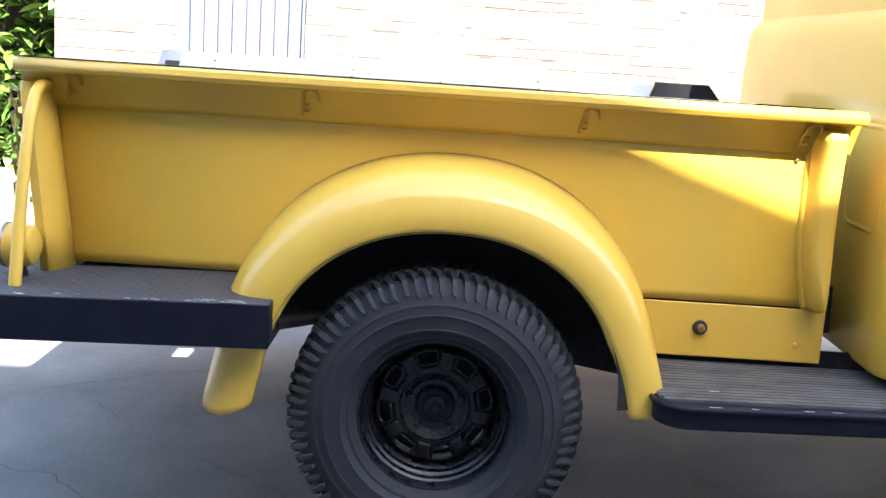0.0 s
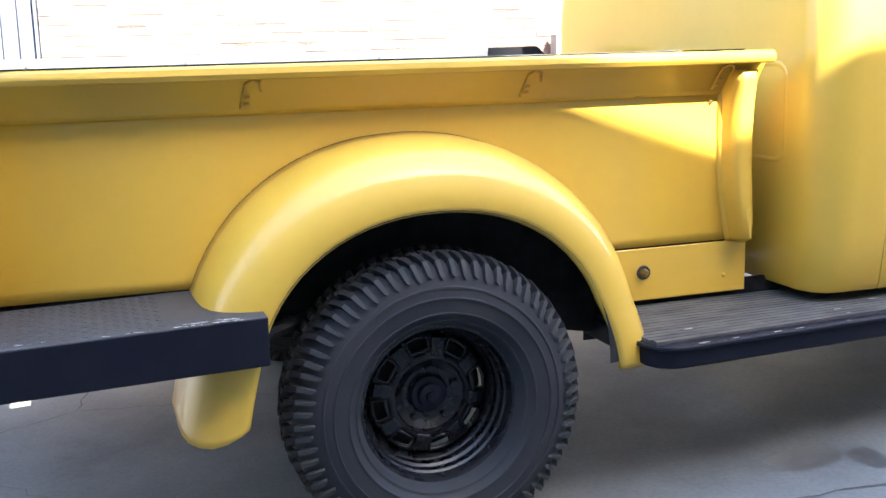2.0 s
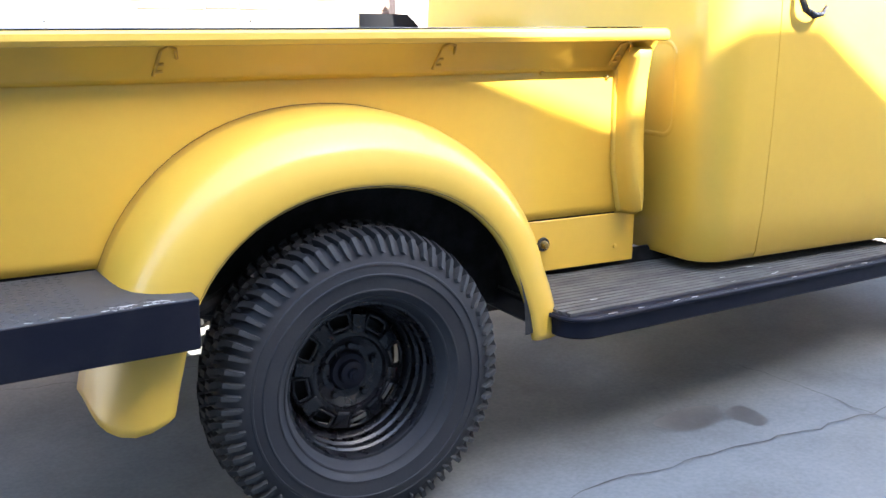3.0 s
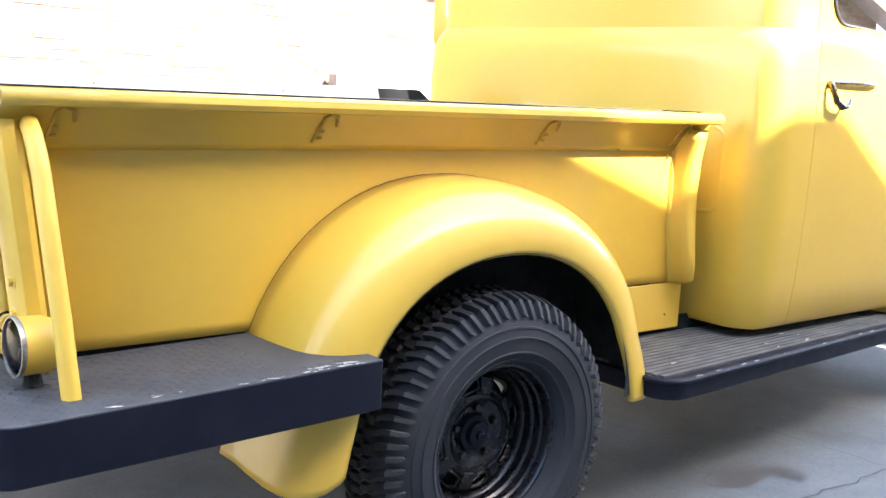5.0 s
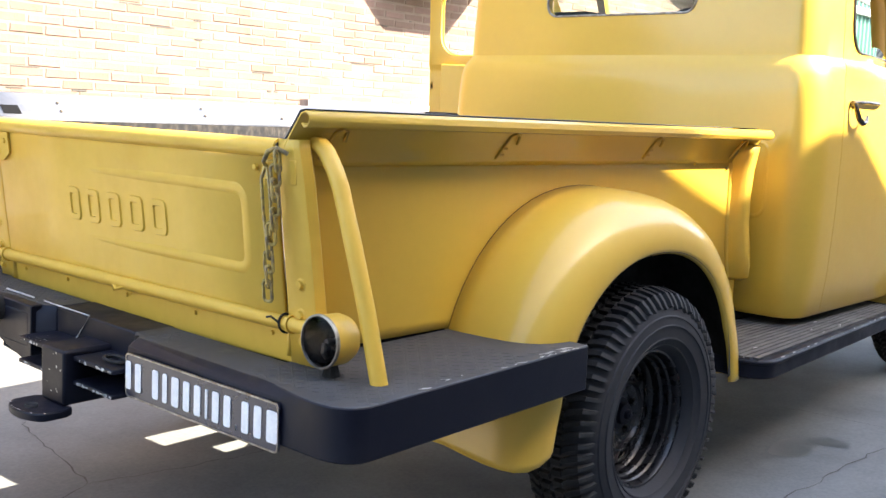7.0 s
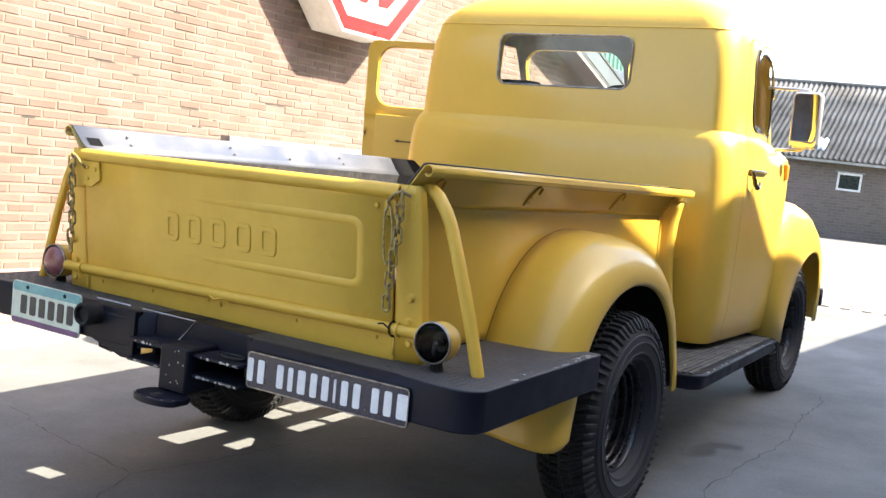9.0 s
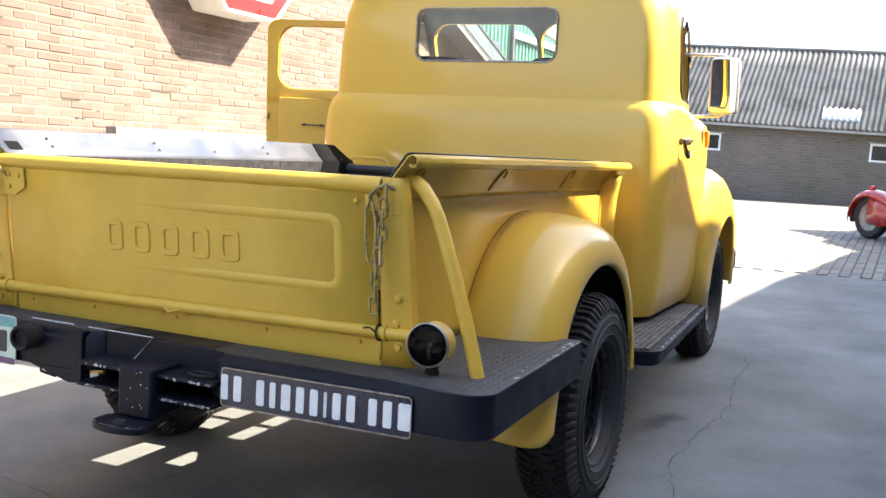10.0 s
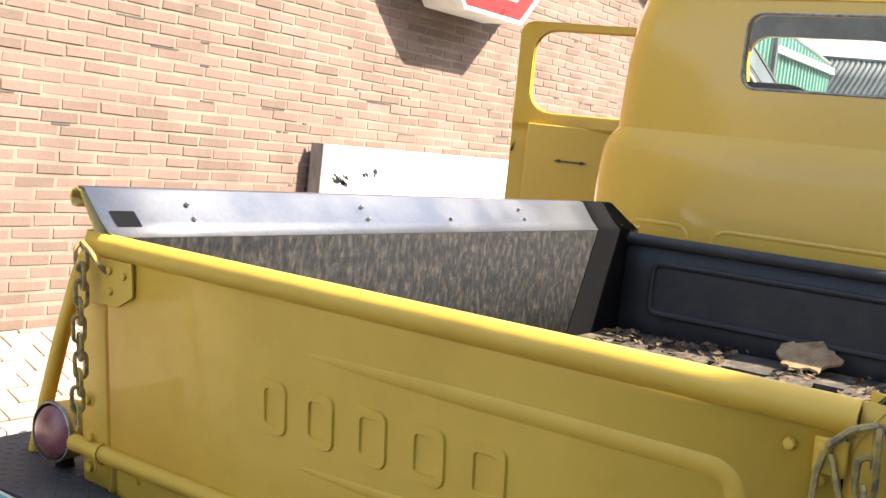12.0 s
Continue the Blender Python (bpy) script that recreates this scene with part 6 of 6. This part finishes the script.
# ---------------------------------------------------------------- red roadster across the yard
def roadster():
    spot = Vector((11.2, -1.50, fall(11.2)))
    car = thing("red_roadster", spot, "small red open classic sports car parked on the block pavers", "car")
    # x forwards, y to its near side, from the near front wheel's foot
    turned = Matrix.Translation(spot) @ Matrix.Rotation(radians(90 - 46), 4, "Z") @ Matrix.Scale(0.9, 4)

    def piece(name, bm, mat, parent, **k):
        bm.transform(turned)
        return part(name, bm, mat, parent, **k)
    hull = B()
    rows = []
    for x, w, z0, z1 in ((0.30, 0.16, 0.30, 0.62), (0.22, 0.23, 0.24, 0.70), (-0.1, 0.28, 0.22, 0.74), (-0.5, 0.40, 0.22, 0.80), (-0.75, 0.52, 0.22, 0.82), (-1.0, 0.58, 0.22, 0.74), (-1.7, 0.60, 0.22, 0.70),
                         (-2.3, 0.52, 0.26, 0.76), (-2.8, 0.36, 0.34, 0.66)):
        rows.append([(x, -0.66 + a * w, z0 + (z1 - z0) * h) for a, h in ((-1, 0), (-1, 0.7), (-0.85, 0.92), (-0.4, 1), (0.4, 1), (0.85, 0.92), (1, 0.7), (1, 0))])
    grid(hull, rows, close=True, caps=True)
    piece("car_body", hull, CAR_RED, car, smooth=0.9)
    for y, out in ((-0.08, 1), (-1.24, -1)):
        for x in (0.0, -2.2):
            w = B()
            lathe(w, [(0.20, -0.06), (0.28, -0.072), (0.31, -0.045), (0.315, 0.0), (0.31, 0.045), (0.28, 0.072), (0.20, 0.06)], 32, (x, y, 0.312), "y")
            wl_ = piece("car_wheel", w, RUBBER, car)
            r2 = B()
            lathe(r2, [(0.21, 0.055 * out), (0.195, 0.045 * out), (0.12, 0.02 * out), (0.05, 0.06 * out), (0.0, 0.065 * out)], 24, (x, y, 0.312), "y")
            piece("wire_rim", r2, DULL_METAL, wl_)
        # front fender sweeping down into the running board
        line = [(0.36, 0.30), (0.36, 0.38), (0.335, 0.48), (0.28, 0.57), (0.19, 0.64), (0.09, 0.68), (-0.05, 0.685), (-0.20, 0.655), (-0.38, 0.585), (-0.58, 0.48), (-0.78, 0.36), (-0.95, 0.27), (-1.15, 0.225), (-1.55, 0.21)]
        rows = []
        for dy, dz in ((0.125, -0.075), (0.128, -0.045), (0.11, -0.012), (0.06, 0.012), (-0.04, 0.02), (-0.13, 0.0), (-0.17, -0.03)):
            rows.append([(x, y + dy * out, z + dz) for x, z in line])
        fe = B()
        grid(fe, rows)
        piece("car_fender", fe, CAR_RED, car, solid=0.015, smooth=1.2)
        # side panel under the sweep, behind the wheel
        low = [(-0.02, 0.25), (-0.25, 0.19), (-0.45, 0.215), (-0.62, 0.17), (-0.9, 0.17), (-1.15, 0.17)]
        top = [(-0.02, 0.64), (-0.20, 0.625), (-0.38, 0.555), (-0.58, 0.45), (-0.78, 0.33), (-1.15, 0.20)]
        sk = B()
        grid(sk, [[(x, y + 0.10 * out, z) for x, z in low], [(x, y + 0.115 * out, 0.5 * (z + zt)) for (x, z), (_, zt) in zip(low, top)], [(x, y + 0.10 * out, z) for x, z in top]])
        piece("side_panel", sk, CAR_RED, car, solid=0.012, smooth=1.0)
        rear = [(-1.65, 0.24), (-1.78, 0.44), (-1.95, 0.60), (-2.2, 0.67), (-2.45, 0.60), (-2.62, 0.44), (-2.70, 0.30)]
        fr = B()
        grid(fr, [[(x, y + dy * out, z + dz) for x, z in rear] for dy, dz in ((0.12, -0.05), (0.11, -0.01), (0.0, 0.02), (-0.16, 0.0))])
        piece("rear_fender", fr, CAR_RED, car, solid=0.015, smooth=1.2)
        lamp = B()
        lathe(lamp, [(0.0, -0.05), (0.022, -0.045), (0.035, -0.015), (0.035, 0.02), (0.0, 0.025)], 14, (0.04, y, 0.735), "x")
        tube(lamp, [(0.04, y, 0.68), (0.04, y, 0.71)], 0.01, 6)
        piece("side_lamp", lamp, CAR_RED, car)
    piece("front_apron", boxes((0.30, 0.42, -0.10, -0.04, 0.22, 0.42)), UNDER, car, bevel=0.012)
    screen = B()
    quad(screen, (-0.52, -0.20, 0.80), (-0.72, -0.20, 1.16), (-0.72, -1.12, 1.16), (-0.52, -1.12, 0.80))
    piece("windscreen", screen, LENS, car, solid=0.008)
    piece("screen_frame", tube(B(), [(-0.52, -0.20, 0.74), (-0.72, -0.20, 1.17), (-0.72, -1.12, 1.17), (-0.52, -1.12, 0.74)], 0.014, 6), DULL_METAL, car)
    hood = B()
    grid(hood, [[(x, -0.66 + a * 0.46, z) for a in (-1, -0.8, 0, 0.8, 1)] for x, z in ((-1.55, 0.66), (-1.6, 0.80), (-1.8, 0.84), (-2.0, 0.78), (-2.05, 0.66))])
    piece("folded_hood", hood, SEAT, car, solid=0.01, smooth=1.0)


roadster()

# ---------------------------------------------------------------- bricks, pavers: pieces last
def mesh_box(name, dx, dy, dz, mat, b=0.004, worn=0.0, seed=0):
    """A brick-like piece with slightly rounded front edges; the front looks towards -y."""
    bm = B()
    x, z = dx / 2, dz / 2
    front = [(-x + b, -dy, -z + b), (x - b, -dy, -z + b), (x - b, -dy, z - b), (-x + b, -dy, z - b)]
    mid = [(-x, -dy + b, -z), (x, -dy + b, -z), (x, -dy + b, z), (-x, -dy + b, z)]
    rear = [(-x, 0, -z), (x, 0, -z), (x, 0, z), (-x, 0, z)]
    wear = random.Random(seed)
    shift = [(wear.uniform(-worn, worn), wear.uniform(-worn, worn)) for _ in front]
    front, mid, rear = ([(p[0] + e[0], p[1], p[2] + e[1]) for p, e in zip(ring, shift)] for ring in (front, mid, rear))
    vs = grid(bm, [rear, mid, front], close=True)
    bm.faces.new(vs[-1])
    bmesh.ops.recalc_face_normals(bm, faces=bm.faces)
    me = bpy.data.meshes.new(name)
    bm.to_mesh(me)
    bm.free()
    me.materials.append(mat)
    return me


def lay_bricks():
    rng = random.Random(2)
    L, H, PX, PZ = 0.210, 0.0525, 0.220, 0.0625
    kinds = [mesh_box("brick", L, 0.0165, H, BRICK, 0.005, 0.003, i) for i in range(9)]
    wear = random.Random(77)
    verts, faces = [], []
    count = 0
    nz = int((gable(1.0) - 0.2) / PZ)
    for k in range(nz):
        z = 0.24 + k * PZ
        x = WALL_X0 + (0.0 if k % 2 else PX / 2)
        first = True
        while x < WALL_X1 - 0.02:
            w = min(L, WALL_X1 - x)
            x0, x1 = x, x + w
            x += PX
            if first and not k % 2:
                x0, x1, w = WALL_X0, WALL_X0 + PX / 2 - 0.012, PX / 2 - 0.012
                x = WALL_X0 + PX / 2
            first = False
            if z + 0.03 > min(gable(x0), gable(x1)) - 0.05:
                continue
            if z < DOOR_TOP and x1 > DOOR_X0 and x0 < DOOR_X1:
                if x0 < DOOR_X0 - 0.03:
                    x1 = DOOR_X0
                elif x1 > DOOR_X1 + 0.03:
                    x0 = DOOR_X1
                else:
                    continue
            x0, x1 = x0 + rng.uniform(-0.003, 0.003), x1 + rng.uniform(-0.003, 0.003)
            dy, dz, ty = rng.uniform(-0.0025, 0.0025), rng.uniform(-0.003, 0.003), rng.uniform(-0.008, 0.008)
            if count < 300 and 0.1 < x0 < 3.0 and 1.18 < z < 2.6 and abs(x1 - x0 - L) < 0.008 and (z > 1.4 or x0 < 2.3):
                ob = new("brick", kinds[count % 9 if count % 4 else (count * 5 + 2) % 9])
                ob.location = ((x0 + x1) / 2, WALL_Y + 0.021 + dy, z + dz)
                ob.rotation_euler = (0, ty, 0)
                ob.parent = wall_house
                ob.matrix_parent_inverse = Matrix.Translation(-AT[wall_house.name])
                count += 1
                continue
            n0 = len(verts)
            b = 0.005
            off = [(wear.uniform(-0.003, 0.003), wear.uniform(-0.003, 0.003)) for _ in range(4)]
            yf, yb = WALL_Y + 0.0045 + dy, WALL_Y + 0.016
            for (ax_, az), (ox, oz) in zip(((0, 0), (1, 0), (1, 1), (0, 1)), off):
                verts.append((x0 + (x1 - x0) * ax_ + ox, yb, z + dz - H / 2 + H * az + oz))
            for (ax_, az), (ox, oz) in zip(((0, 0), (1, 0), (1, 1), (0, 1)), off):
                verts.append((x0 + b + (x1 - x0 - 2 * b) * ax_ + ox, yf, z + dz - H / 2 + b + (H - 2 * b) * az + oz))
            faces += [[n0 + q for q in f] for f in ((4, 5, 6, 7), (0, 1, 5, 4), (1, 2, 6, 5), (2, 3, 7, 6), (3, 0, 4, 7))]
    holes = B()
    hr = random.Random(31)
    for i in range(170):
        k = hr.randrange(8, 56)
        hx, hz = hr.uniform(WALL_X0 + 0.2, 8.0), 0.24 + (k + 0.5) * PZ
        if DOOR_X0 - 0.15 < hx < DOOR_X1 + 0.15 or hz > gable(hx) - 0.2:
            continue
        w = hr.choice((0.012, 0.018, 0.03, 0.05, 0.09))
        box(holes, hx - w, hx + w, WALL_Y + 0.0035, WALL_Y + 0.009, hz - hr.uniform(0.003, 0.007), hz + hr.uniform(0.001, 0.004))
    tagged(part("mortar_gaps", holes, CRACK, wall_house, "dark gaps where mortar has fallen out", smooth=0), kind="stuff")
    me = bpy.data.meshes.new("bricks")
    me.from_pydata(verts, [], faces)
    bm = B()
    bm.from_mesh(me)
    bpy.data.meshes.remove(me)
    tagged(part("brickwork", bm, BRICK, wall_house, smooth=0), kind="stuff")


lay_bricks()


def lay_pavers():
    rng = random.Random(6)
    piece = mesh_box("paver", 0.205, 0.02, 0.098, PAVER)
    slope = math.atan2(BASE - 0.12, WALL_Y - 2.87)
    n = 0
    for j in range(7):
        t = (j + 0.5) * 0.105
        y, z = 2.865 + t * math.cos(slope), 0.112 + t * math.sin(slope)
        for i in range(40):
            x = -4.9 + i * 0.212 + (j % 2) * 0.106
            if n >= 300:
                break
            ob = new("paver", piece)
            ob.location = (x, y, z - 0.006 + rng.uniform(-0.002, 0.002))
            ob.rotation_euler = (radians(-90) + slope, 0, 0)
            ob.parent = apron
            ob.matrix_parent_inverse = Matrix.Translation(-AT[apron.name])
            n += 1
    # the paved yard beyond the concrete
    verts, faces = [], []
    for j in range(92):
        for i in range(82):
            x, y = EDGE + 0.004 + i * 0.205 + (j % 2) * 0.1025, -5.3 + j * 0.102
            n0 = len(verts)
            up = rng.uniform(-0.002, 0.002)
            for ax_, ay, b in ((0, 0, 0), (1, 0, 0), (1, 1, 0), (0, 1, 0), (0, 0, 1), (1, 0, 1), (1, 1, 1), (0, 1, 1)):
                px = x + b * 0.004 + (0.199 - 0.008 * b) * ax_
                verts.append((px, y + b * 0.004 + (0.096 - 0.008 * b) * ay, fall(px) + (up if b else -0.011)))
            faces += [[n0 + q for q in f] for f in ((4, 5, 6, 7), (0, 1, 5, 4), (1, 2, 6, 5), (2, 3, 7, 6), (3, 0, 4, 7))]
    me = bpy.data.meshes.new("yard_pavers")
    me.from_pydata(verts, [], faces)
    me.materials.append(FAR_PAVER)
    tagged(new("yard_pavers", me), "grey block pavers across the yard", "pavement", kind="stuff")


lay_pavers()
